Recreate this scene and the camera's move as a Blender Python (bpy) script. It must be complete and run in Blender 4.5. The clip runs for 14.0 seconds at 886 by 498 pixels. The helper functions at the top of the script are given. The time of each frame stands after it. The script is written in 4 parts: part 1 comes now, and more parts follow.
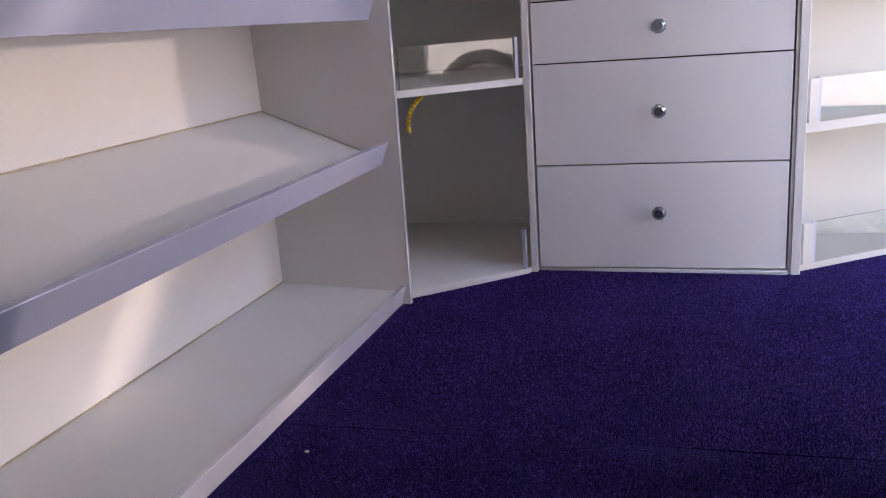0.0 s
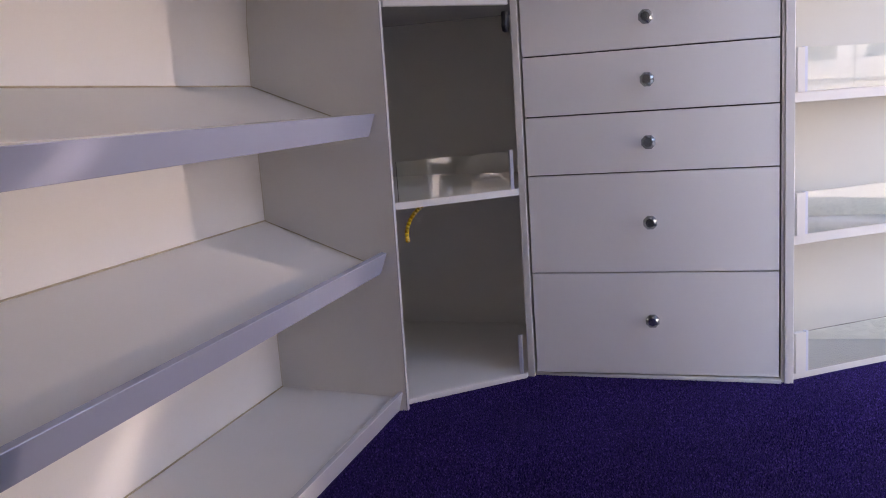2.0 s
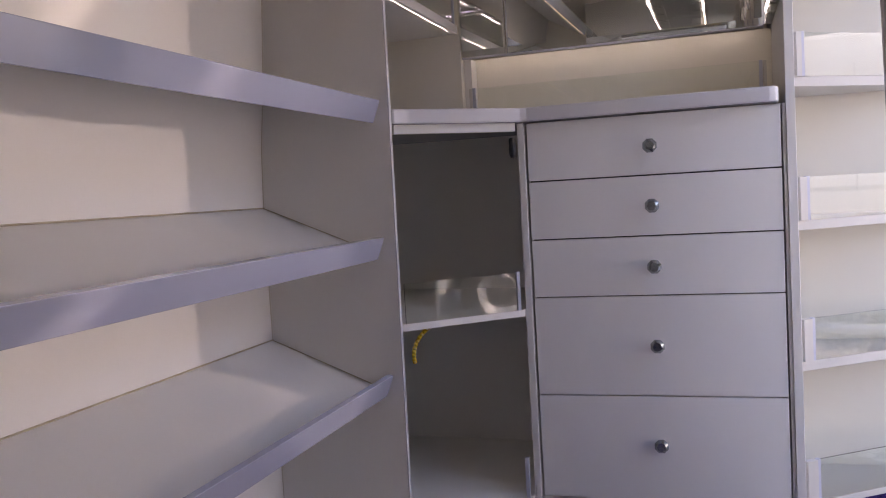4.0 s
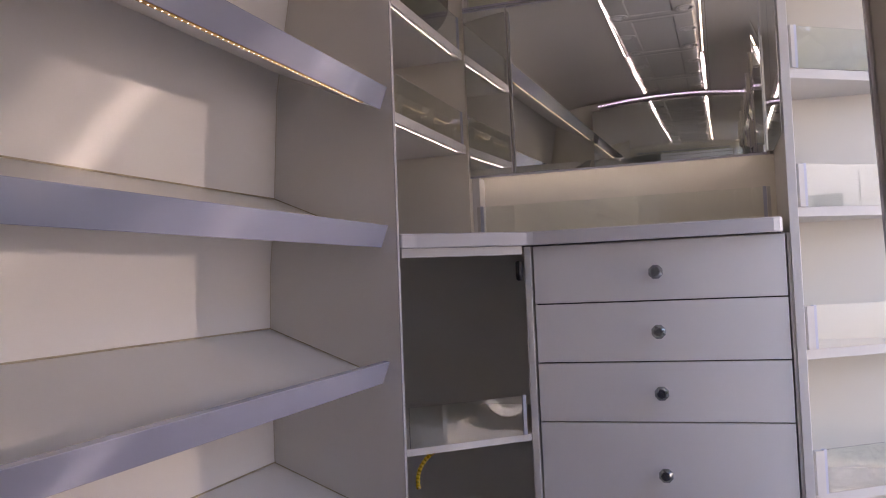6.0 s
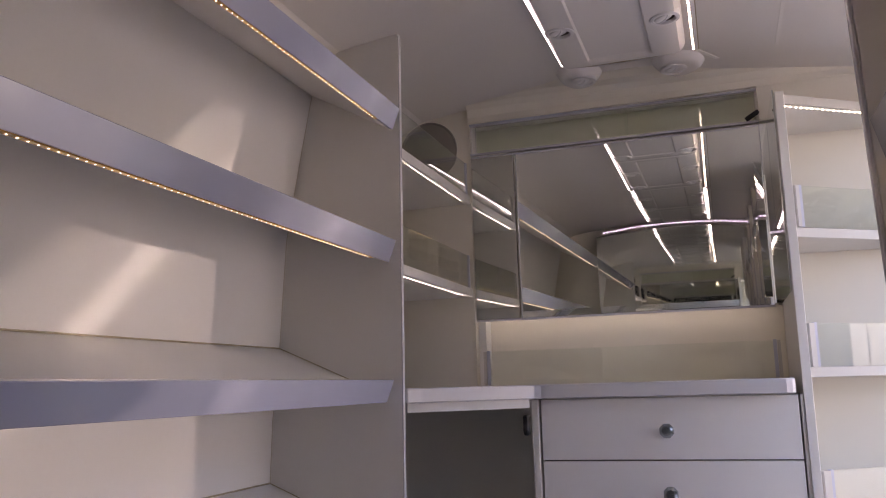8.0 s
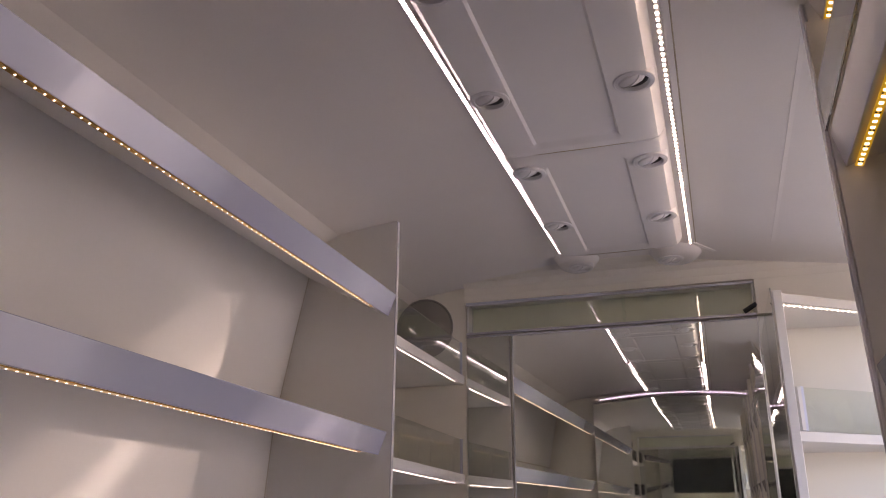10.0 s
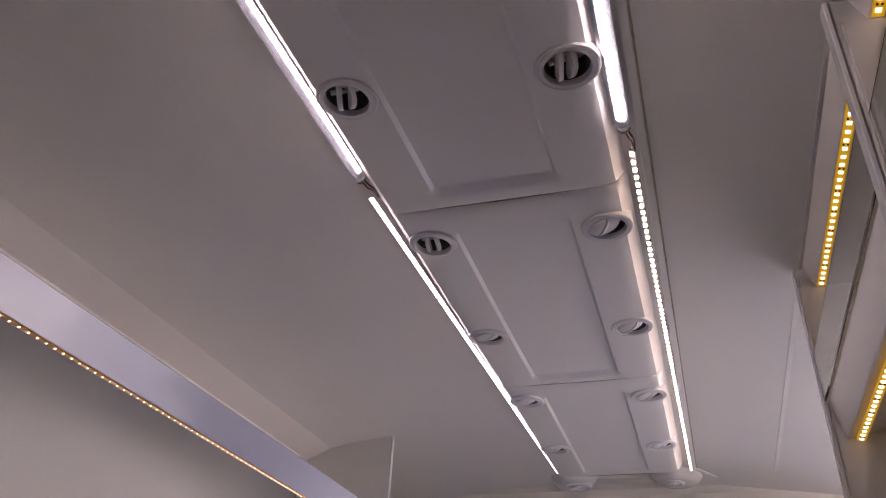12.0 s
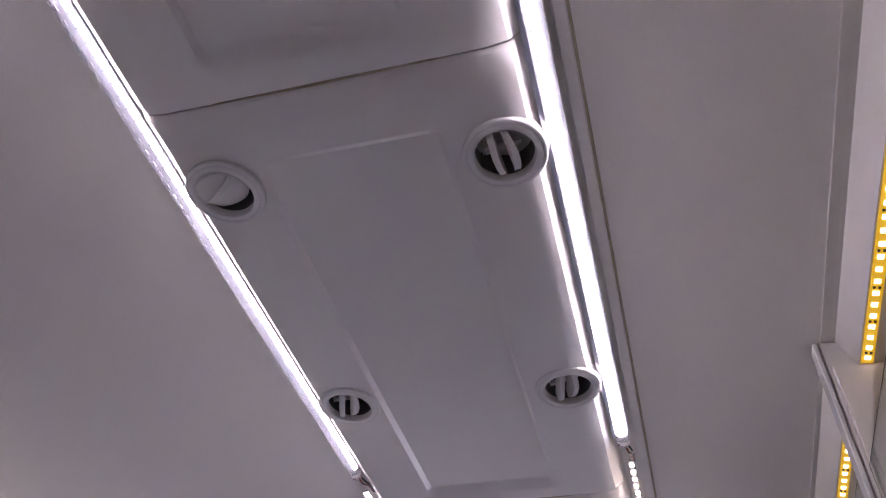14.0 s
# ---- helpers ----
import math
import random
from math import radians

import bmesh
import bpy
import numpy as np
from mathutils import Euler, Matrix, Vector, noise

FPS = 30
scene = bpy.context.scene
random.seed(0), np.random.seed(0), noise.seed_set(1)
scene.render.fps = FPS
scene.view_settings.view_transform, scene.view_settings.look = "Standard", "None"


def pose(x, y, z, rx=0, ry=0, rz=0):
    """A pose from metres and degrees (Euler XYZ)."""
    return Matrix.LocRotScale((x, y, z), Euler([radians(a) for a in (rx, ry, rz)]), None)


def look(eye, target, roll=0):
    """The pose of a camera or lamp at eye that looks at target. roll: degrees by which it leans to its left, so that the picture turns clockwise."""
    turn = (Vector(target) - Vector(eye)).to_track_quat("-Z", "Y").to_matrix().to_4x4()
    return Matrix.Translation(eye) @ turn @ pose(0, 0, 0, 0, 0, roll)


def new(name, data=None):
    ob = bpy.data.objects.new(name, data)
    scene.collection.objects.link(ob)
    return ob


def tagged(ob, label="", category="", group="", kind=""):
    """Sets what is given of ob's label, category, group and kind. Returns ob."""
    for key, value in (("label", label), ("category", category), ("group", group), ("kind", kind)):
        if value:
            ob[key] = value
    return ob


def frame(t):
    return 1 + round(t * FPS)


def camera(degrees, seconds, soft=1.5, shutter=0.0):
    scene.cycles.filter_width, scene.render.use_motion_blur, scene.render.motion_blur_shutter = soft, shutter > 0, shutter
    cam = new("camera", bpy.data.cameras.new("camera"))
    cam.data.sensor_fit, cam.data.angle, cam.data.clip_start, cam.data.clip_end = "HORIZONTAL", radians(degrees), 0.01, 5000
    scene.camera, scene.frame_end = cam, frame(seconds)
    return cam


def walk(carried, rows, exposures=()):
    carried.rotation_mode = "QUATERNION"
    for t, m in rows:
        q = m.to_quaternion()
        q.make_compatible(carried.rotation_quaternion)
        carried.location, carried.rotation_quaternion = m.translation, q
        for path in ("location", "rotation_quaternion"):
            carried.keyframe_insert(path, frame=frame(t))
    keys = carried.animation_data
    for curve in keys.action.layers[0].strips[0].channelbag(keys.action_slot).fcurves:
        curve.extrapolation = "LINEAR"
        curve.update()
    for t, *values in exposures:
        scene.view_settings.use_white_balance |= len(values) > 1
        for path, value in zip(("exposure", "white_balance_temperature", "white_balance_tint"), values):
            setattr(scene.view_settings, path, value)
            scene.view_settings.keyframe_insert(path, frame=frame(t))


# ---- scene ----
cam = camera(56.4, 14.0, soft=1.0)
PATH = [
    (0, (-0.019, 0.305, 0.658), (-0.62, 2.139, 0.131), -4.2),
    (0.5, (-0.015, 0.307, 0.662), (-0.608, 2.154, 0.174), -4.0),
    (1, (0.011, 0.297, 0.689), (-0.599, 2.148, 0.24), -4.0),
    (1.5, (0.013, 0.293, 0.715), (-0.598, 2.155, 0.317), -4.0),
    (2, (0.016, 0.289, 0.742), (-0.6, 2.16, 0.395), -3.9),
    (2.5, (0.019, 0.287, 0.765), (-0.602, 2.165, 0.473), -3.9),
    (3, (0.019, 0.286, 0.785), (-0.604, 2.172, 0.55), -3.8),
    (5.5, (0.028, 0.293, 0.885), (-0.609, 2.189, 0.906), -2.6),
    (6, (0.031, 0.286, 0.913), (-0.607, 2.18, 0.99), -2.5),
    (6.5, (0.029, 0.282, 0.951), (-0.606, 2.174, 1.078), -2.3),
    (7, (0.024, 0.284, 0.973), (-0.606, 2.173, 1.166), -2.1),
    (7.5, (0.029, 0.288, 1.002), (-0.605, 2.167, 1.257), -1.9),
    (8, (0.021, 0.287, 1.031), (-0.605, 2.158, 1.36), -1.6),
    (10.5, (0.025, 0.292, 1.176), (-0.552, 2.057, 1.919), 0.8),
    (11, (0.033, 0.279, 1.203), (-0.539, 2.009, 2.028), 1.6),
    (11.5, (0.032, 0.264, 1.229), (-0.523, 1.949, 2.152), 2.1),
    (12, (0.037, 0.245, 1.254), (-0.504, 1.873, 2.283), 2.7),
    (12.5, (0.04, 0.222, 1.275), (-0.48, 1.781, 2.415), 3.3),
    (13, (0.041, 0.202, 1.291), (-0.456, 1.685, 2.539), 4.0),
    (13.5, (0.04, 0.183, 1.311), (-0.428, 1.59, 2.654), 4.4),
    (14, (0.039, 0.167, 1.331), (-0.405, 1.488, 2.766), 4.8),
]
EXPOSURES = [
    (0.0, 4.02, 8350, 31), (1.5, 3.80, 8350, 32), (3.0, 3.58, 8450, 33), (6.5, 3.41, 8500, 34), (8.0, 3.42, 8600, 34), (11.0, 3.65, 8750, 35), (12.5, 3.83, 7550, 35), (14.0, 4.26, 7100, 33),
]
walk(cam, [(t, look(eye, target, roll)) for t, eye, target, roll in PATH], EXPOSURES)


# ---- world, sun, exposure ----
SUN_DIR = Vector((0.60, -0.25, -0.70)).normalized()
world = bpy.data.worlds.new("sky")
scene.world = world
world.use_nodes = True
wn = world.node_tree
sky = wn.nodes.new("ShaderNodeTexSky")
sky.sky_type = "NISHITA"
sky.sun_disc = False
sky.sun_elevation = radians(47)
sky.sun_rotation = radians(-67)
sky.air_density, sky.dust_density, sky.ozone_density = 1.0, 0.3, 3.0
wn.nodes["Background"].inputs["Strength"].default_value = 0.093
wn.links.new(sky.outputs[0], wn.nodes["Background"].inputs["Color"])
sun_data = bpy.data.lights.new("sun", "SUN")
sun_data.energy, sun_data.angle, sun_data.color = 1.25, radians(0.5), (1.0, 0.97, 0.93)
sun = new("sun", sun_data)
sun.matrix_world = look(Vector((-6, 4, 9)), Vector((-6, 4, 9)) + SUN_DIR)

# area lamps added for the sun thrown back by slanted glass and trim of the truck parked outside, through the doorway
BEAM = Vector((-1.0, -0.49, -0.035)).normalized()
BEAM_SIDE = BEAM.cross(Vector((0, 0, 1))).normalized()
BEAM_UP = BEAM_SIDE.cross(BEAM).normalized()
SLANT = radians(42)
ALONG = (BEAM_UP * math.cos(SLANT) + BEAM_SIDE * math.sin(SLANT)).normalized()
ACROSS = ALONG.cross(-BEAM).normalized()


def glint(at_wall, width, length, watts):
    """An added lamp with a parallel beam for reflected sun; its middle meets the closed side wall at y, z."""
    data = bpy.data.lights.new("glint_lamp", "AREA")
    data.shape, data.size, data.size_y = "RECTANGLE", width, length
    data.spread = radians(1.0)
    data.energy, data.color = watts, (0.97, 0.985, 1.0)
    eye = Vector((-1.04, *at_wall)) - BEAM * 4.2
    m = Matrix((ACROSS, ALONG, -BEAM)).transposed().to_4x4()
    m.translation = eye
    new("glint_lamp", data).matrix_world = m


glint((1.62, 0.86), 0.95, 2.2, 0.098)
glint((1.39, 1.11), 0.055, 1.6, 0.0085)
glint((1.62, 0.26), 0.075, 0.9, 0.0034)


# ---- materials ----
def material(name, color, rough=0.5, metal=0.0, spec=0.5, coat=0.0, grain=0.0, grain_size=300.0,
             stain=0.0, stain_size=3.0, bump=0.0, bump_size=400.0, transmission=0.0, ior=1.45, tint=None):
    m = bpy.data.materials.new(name)
    m.use_nodes = True
    nt = m.node_tree
    b = nt.nodes["Principled BSDF"]
    b.inputs["Base Color"].default_value = (*color, 1)
    b.inputs["Roughness"].default_value = rough
    b.inputs["Metallic"].default_value = metal
    b.inputs["Specular IOR Level"].default_value = spec
    b.inputs["Coat Weight"].default_value = coat
    b.inputs["Coat Roughness"].default_value = 0.08
    b.inputs["Transmission Weight"].default_value = transmission
    b.inputs["IOR"].default_value = ior
    co = nt.nodes.new("ShaderNodeTexCoord")
    if grain or stain:
        n1 = nt.nodes.new("ShaderNodeTexNoise")
        n1.inputs["Scale"].default_value, n1.inputs["Detail"].default_value = grain_size, 4
        n2 = nt.nodes.new("ShaderNodeTexNoise")
        n2.inputs["Scale"].default_value, n2.inputs["Detail"].default_value = stain_size, 5
        for n in (n1, n2):
            nt.links.new(co.outputs["Object"], n.inputs["Vector"])
        dark = tint or tuple(c * 0.6 for c in color)
        last = None
        for n, amount, lo, hi in ((n1, grain, 0.35, 0.7), (n2, stain, 0.48, 0.72)):
            ramp = nt.nodes.new("ShaderNodeMapRange")
            ramp.inputs["From Min"].default_value, ramp.inputs["From Max"].default_value = lo, hi
            ramp.inputs["To Max"].default_value = amount
            nt.links.new(n.outputs["Fac"], ramp.inputs["Value"])
            mix = nt.nodes.new("ShaderNodeMix")
            mix.data_type = "RGBA"
            mix.inputs["A"].default_value = (*color, 1)
            mix.inputs["B"].default_value = (*dark, 1)
            nt.links.new(ramp.outputs[0], mix.inputs["Factor"])
            if last:
                nt.links.new(last.outputs["Result"], mix.inputs["A"])
            last = mix
        nt.links.new(last.outputs["Result"], b.inputs["Base Color"])
        rr = nt.nodes.new("ShaderNodeMapRange")
        rr.inputs["To Min"].default_value, rr.inputs["To Max"].default_value = max(rough - 0.06, 0.02), min(rough + 0.1, 1)
        nt.links.new(n2.outputs["Fac"], rr.inputs["Value"])
        nt.links.new(rr.outputs[0], b.inputs["Roughness"])
    if bump:
        n3 = nt.nodes.new("ShaderNodeTexNoise")
        n3.inputs["Scale"].default_value, n3.inputs["Detail"].default_value = bump_size, 3
        nt.links.new(co.outputs["Object"], n3.inputs["Vector"])
        bp = nt.nodes.new("ShaderNodeBump")
        bp.inputs["Strength"].default_value, bp.inputs["Distance"].default_value = bump, 0.002
        nt.links.new(n3.outputs["Fac"], bp.inputs["Height"])
        nt.links.new(bp.outputs[0], b.inputs["Normal"])
    return m


def glowing(name, color, strength):
    m = bpy.data.materials.new(name)
    m.use_nodes = True
    b = m.node_tree.nodes["Principled BSDF"]
    b.inputs["Base Color"].default_value = (0.8, 0.8, 0.8, 1)
    b.inputs["Emission Color"].default_value = (*color, 1)
    b.inputs["Emission Strength"].default_value = strength
    return m


def carpet_material():
    m = material("carpet_pile", (0.022, 0.011, 0.09), rough=0.95, spec=0.15)
    nt = m.node_tree
    b = nt.nodes["Principled BSDF"]
    co = nt.nodes.new("ShaderNodeTexCoord")
    fine = nt.nodes.new("ShaderNodeTexNoise")
    fine.inputs["Scale"].default_value, fine.inputs["Detail"].default_value = 240, 5
    wide = nt.nodes.new("ShaderNodeTexNoise")
    wide.inputs["Scale"].default_value, wide.inputs["Detail"].default_value = 5, 4
    for n in (fine, wide):
        nt.links.new(co.outputs["Object"], n.inputs["Vector"])
    ramp = nt.nodes.new("ShaderNodeValToRGB")
    ramp.color_ramp.elements[0].position, ramp.color_ramp.elements[0].color = 0.34, (0.006, 0.003, 0.032, 1)
    ramp.color_ramp.elements[1].position, ramp.color_ramp.elements[1].color = 0.72, (0.046, 0.026, 0.150, 1)
    nt.links.new(fine.outputs["Fac"], ramp.inputs["Fac"])
    mix = nt.nodes.new("ShaderNodeMix")
    mix.data_type, mix.blend_type = "RGBA", "MULTIPLY"
    mix.inputs["Factor"].default_value = 0.6
    grey = nt.nodes.new("ShaderNodeMapRange")
    grey.inputs["To Min"].default_value, grey.inputs["To Max"].default_value = 0.5, 1.5
    nt.links.new(wide.outputs["Fac"], grey.inputs["Value"])
    nt.links.new(ramp.outputs[0], mix.inputs["A"])
    nt.links.new(grey.outputs[0], mix.inputs["B"])
    nt.links.new(mix.outputs["Result"], b.inputs["Base Color"])
    b.inputs["Sheen Weight"].default_value = 0.08
    b.inputs["Sheen Roughness"].default_value = 0.4
    b.inputs["Sheen Tint"].default_value = (0.35, 0.3, 0.8, 1)
    bp = nt.nodes.new("ShaderNodeBump")
    bp.inputs["Strength"].default_value, bp.inputs["Distance"].default_value = 0.9, 0.004
    nt.links.new(fine.outputs["Fac"], bp.inputs["Height"])
    nt.links.new(bp.outputs[0], b.inputs["Normal"])
    return m


WHITE = material("white_laminate", (0.80, 0.78, 0.745), 0.38, coat=0.12, grain=0.05, grain_size=180, stain=0.10,
                 stain_size=4, bump=0.03, bump_size=500, tint=(0.66, 0.62, 0.54))
INNER = material("white_inner_board", (0.87, 0.855, 0.81), 0.45, grain=0.05, grain_size=220, stain=0.06, stain_size=5,
                 bump=0.04, bump_size=600)
# Pale green in this board stands in for light tinted by the glass.
BOX_BACK = material("glass_tint_board", (0.84, 0.85, 0.70), 0.5, grain=0.04, grain_size=150, stain=0.06, stain_size=4)
DRAWER = material("white_melamine", (0.82, 0.805, 0.79), 0.42, grain=0.05, grain_size=220, stain=0.08,
                  stain_size=5, bump=0.05, bump_size=600, tint=(0.66, 0.63, 0.60))
# Dark blue base colour stands for shade and carpet light on white lips.
LIP_SHADED = material("blue_shaded_edge", (0.45, 0.475, 0.60), 0.16, spec=0.6, coat=0.9, stain=0.06, stain_size=2.5, grain=0.03,
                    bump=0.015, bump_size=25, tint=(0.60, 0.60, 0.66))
LIP = material("white_glossy_edge", (0.68, 0.67, 0.69), 0.22, coat=0.5, stain=0.05, stain_size=2.5, grain=0.03,
               bump=0.015, bump_size=25, tint=(0.72, 0.70, 0.70))
CREAM = material("cream_panel", (0.80, 0.755, 0.66), 0.45, grain=0.05, grain_size=150, stain=0.10, stain_size=3,
                 bump=0.03, bump_size=400, tint=(0.68, 0.62, 0.50))
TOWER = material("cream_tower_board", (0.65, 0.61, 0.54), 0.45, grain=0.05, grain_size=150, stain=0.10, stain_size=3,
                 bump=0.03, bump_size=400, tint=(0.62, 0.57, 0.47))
PALE = material("pale_shelf_board", (0.60, 0.575, 0.53), 0.45, grain=0.05, grain_size=180, stain=0.08, stain_size=4,
                bump=0.03, bump_size=500)
BEAD = material("yellowed_sealant", (0.48, 0.41, 0.29), 0.5, stain=0.6, stain_size=30, tint=(0.26, 0.20, 0.11))
BEAD_PALE = material("pale_sealant", (0.62, 0.57, 0.49), 0.5, stain=0.4, stain_size=30, tint=(0.46, 0.40, 0.31))
LINING = material("ceiling_vinyl", (0.78, 0.745, 0.70), 0.6, grain=0.06, grain_size=260, stain=0.14, stain_size=2.2,
                  bump=0.06, bump_size=350, tint=(0.56, 0.52, 0.46))
DUCT = material("duct_plastic", (0.82, 0.79, 0.76), 0.40, spec=0.4, coat=0.45, bump=0.02, bump_size=60, stain=0.05, stain_size=4, tint=(0.60, 0.56, 0.50))
VENT = material("vent_plastic", (0.76, 0.74, 0.73), 0.32, grain=0.04, stain=0.1, stain_size=20)
# Throat colour is dark in place of the shade inside the vents.
THROAT_SHADE = material("vent_throat_shade", (0.17, 0.16, 0.155), 0.6, stain=0.3, stain_size=30)
RIM = material("silver_wheel_paint", (0.62, 0.62, 0.60), 0.4, metal=0.2, stain=0.2, stain_size=8)
DISH = material("grey_wheel_dish", (0.11, 0.11, 0.105), 0.5, metal=0.2, stain=0.3, stain_size=8)
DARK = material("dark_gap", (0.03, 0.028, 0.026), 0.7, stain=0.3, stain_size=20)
BLACK = material("black_plastic", (0.012, 0.012, 0.013), 0.4, grain=0.2)
STEEL = material("brushed_aluminium", (0.60, 0.61, 0.64), 0.28, metal=1.0, grain=0.1, grain_size=500)
ALU = material("satin_aluminium", (0.60, 0.59, 0.64), 0.34, metal=0.12, grain=0.08, grain_size=500)
CHROME = material("chrome", (0.80, 0.80, 0.82), 0.08, metal=1.0)
MIRROR = material("mirror_silver", (0.79, 0.81, 0.77), 0.012, metal=0.97)
GREY = material("grey_channel", (0.50, 0.52, 0.60), 0.35, grain=0.1)
GLASS = material("clear_glass", (0.95, 0.985, 0.955), 0.0, transmission=1.0, ior=1.52)
DISC = material("dark_cover", (0.27, 0.25, 0.225), 0.2, coat=0.6, stain=0.3, stain_size=9)
CRYSTAL = material("cut_crystal", (0.36, 0.38, 0.38), 0.03, metal=0.75, transmission=0.0, ior=1.6)
CLEAR_PVC = material("clear_tube", (0.95, 0.96, 1.0), 0.12, transmission=0.9, ior=1.3)
WIRE = material("red_wire", (0.16, 0.03, 0.02), 0.45, grain=0.2)
AMBER = material("amber_film", (0.74, 0.46, 0.02), 0.22, coat=0.6, stain=0.3, stain_size=60, tint=(0.5, 0.26, 0.01))
AMBER_DULL = material("brown_amber_film", (0.50, 0.25, 0.045), 0.35, coat=0.3, stain=0.3, stain_size=60, tint=(0.34, 0.15, 0.02))
PCB = material("strip_backing", (0.75, 0.72, 0.62), 0.45, grain=0.1)
TUBE_BOARD = material("grey_circuit_board", (0.16, 0.165, 0.18), 0.45, grain=0.1)
CARPET = carpet_material()


def pile_material():
    m = material("pile_loops", (0.03, 0.016, 0.12), rough=0.85, spec=0.2)
    nt = m.node_tree
    b = nt.nodes["Principled BSDF"]
    geo = nt.nodes.new("ShaderNodeNewGeometry")
    ramp = nt.nodes.new("ShaderNodeValToRGB")
    ramp.color_ramp.elements[0].color = (0.008, 0.004, 0.036, 1)
    ramp.color_ramp.elements[1].color = (0.115, 0.068, 0.315, 1)
    middle = ramp.color_ramp.elements.new(0.8)
    middle.color = (0.052, 0.025, 0.172, 1)
    nt.links.new(geo.outputs["Random Per Island"], ramp.inputs["Fac"])
    co = nt.nodes.new("ShaderNodeTexCoord")
    wide = nt.nodes.new("ShaderNodeTexNoise")
    wide.inputs["Scale"].default_value, wide.inputs["Detail"].default_value = 6, 4
    nt.links.new(co.outputs["Object"], wide.inputs["Vector"])
    worn = nt.nodes.new("ShaderNodeMapRange")
    worn.inputs["To Min"].default_value, worn.inputs["To Max"].default_value = 0.6, 1.4
    nt.links.new(wide.outputs["Fac"], worn.inputs["Value"])
    mix = nt.nodes.new("ShaderNodeMix")
    mix.data_type, mix.blend_type = "RGBA", "MULTIPLY"
    mix.inputs["Factor"].default_value = 1.0
    nt.links.new(ramp.outputs[0], mix.inputs["A"])
    nt.links.new(worn.outputs[0], mix.inputs["B"])
    nt.links.new(mix.outputs["Result"], b.inputs["Base Color"])
    b.inputs["Sheen Weight"].default_value = 0.10
    b.inputs["Sheen Roughness"].default_value = 0.35
    b.inputs["Sheen Tint"].default_value = (0.4, 0.32, 0.85, 1)
    return m


PILE = pile_material()
def gravel_material():
    m = material("gravel", (0.45, 0.42, 0.37), 0.9, spec=0.2)
    nt = m.node_tree
    b = nt.nodes["Principled BSDF"]
    co = nt.nodes.new("ShaderNodeTexCoord")
    cells = nt.nodes.new("ShaderNodeTexVoronoi")
    cells.inputs["Scale"].default_value = 17
    edges = nt.nodes.new("ShaderNodeTexVoronoi")
    edges.feature = "DISTANCE_TO_EDGE"
    edges.inputs["Scale"].default_value = 17
    wide = nt.nodes.new("ShaderNodeTexNoise")
    wide.inputs["Scale"].default_value, wide.inputs["Detail"].default_value = 0.8, 5
    for n in (cells, edges, wide):
        nt.links.new(co.outputs["Object"], n.inputs["Vector"])
    split = nt.nodes.new("ShaderNodeSeparateColor")
    nt.links.new(cells.outputs["Color"], split.inputs["Color"])
    ramp = nt.nodes.new("ShaderNodeValToRGB")
    ramp.color_ramp.elements[0].color = (0.03, 0.028, 0.024, 1)
    ramp.color_ramp.elements[1].color = (0.90, 0.885, 0.85, 1)
    nt.links.new(split.outputs["Red"], ramp.inputs["Fac"])
    gap = nt.nodes.new("ShaderNodeMapRange")
    gap.inputs["From Max"].default_value = 0.16
    gap.inputs["To Min"].default_value, gap.inputs["To Max"].default_value = 0.05, 1.0
    nt.links.new(edges.outputs["Distance"], gap.inputs["Value"])
    tone = nt.nodes.new("ShaderNodeMapRange")
    tone.inputs["To Min"].default_value, tone.inputs["To Max"].default_value = 0.7, 1.3
    nt.links.new(wide.outputs["Fac"], tone.inputs["Value"])
    last = ramp.outputs[0]
    for source in (gap, tone):
        mix = nt.nodes.new("ShaderNodeMix")
        mix.data_type, mix.blend_type = "RGBA", "MULTIPLY"
        mix.inputs["Factor"].default_value = 1.0
        nt.links.new(last, mix.inputs["A"])
        nt.links.new(source.outputs[0], mix.inputs["B"])
        last = mix.outputs["Result"]
    nt.links.new(last, b.inputs["Base Color"])
    bp = nt.nodes.new("ShaderNodeBump")
    bp.inputs["Strength"].default_value, bp.inputs["Distance"].default_value = 1.0, 0.02
    nt.links.new(edges.outputs["Distance"], bp.inputs["Height"])
    nt.links.new(bp.outputs[0], b.inputs["Normal"])
    return m


GRAVEL = gravel_material()


def stone_material():
    m = material("loose_stone", (0.5, 0.48, 0.44), 0.8, spec=0.3)
    nt = m.node_tree
    geo = nt.nodes.new("ShaderNodeNewGeometry")
    ramp = nt.nodes.new("ShaderNodeValToRGB")
    ramp.color_ramp.elements[0].color = (0.06, 0.055, 0.05, 1)
    ramp.color_ramp.elements[1].color = (0.85, 0.83, 0.79, 1)
    nt.links.new(geo.outputs["Random Per Island"], ramp.inputs["Fac"])
    nt.links.new(ramp.outputs[0], nt.nodes["Principled BSDF"].inputs["Base Color"])
    return m


STONE = stone_material()
TYRE = material("tyre_rubber", (0.030, 0.029, 0.028), 0.75, grain=0.3, grain_size=60, bump=0.2, bump_size=80)
VAN = material("van_paint", (0.66, 0.65, 0.63), 0.25, coat=0.6, stain=0.15, stain_size=1.5, tint=(0.62, 0.6, 0.56))
PANE = material("tinted_pane", (0.10, 0.105, 0.11), 0.12, coat=0.4, stain=0.2)
BARK = material("tree_bark", (0.07, 0.055, 0.04), 0.9, grain=0.5, grain_size=20)
LEAF = material("far_foliage", (0.07, 0.09, 0.035), 0.8, grain=0.6, grain_size=8, tint=(0.02, 0.03, 0.01))
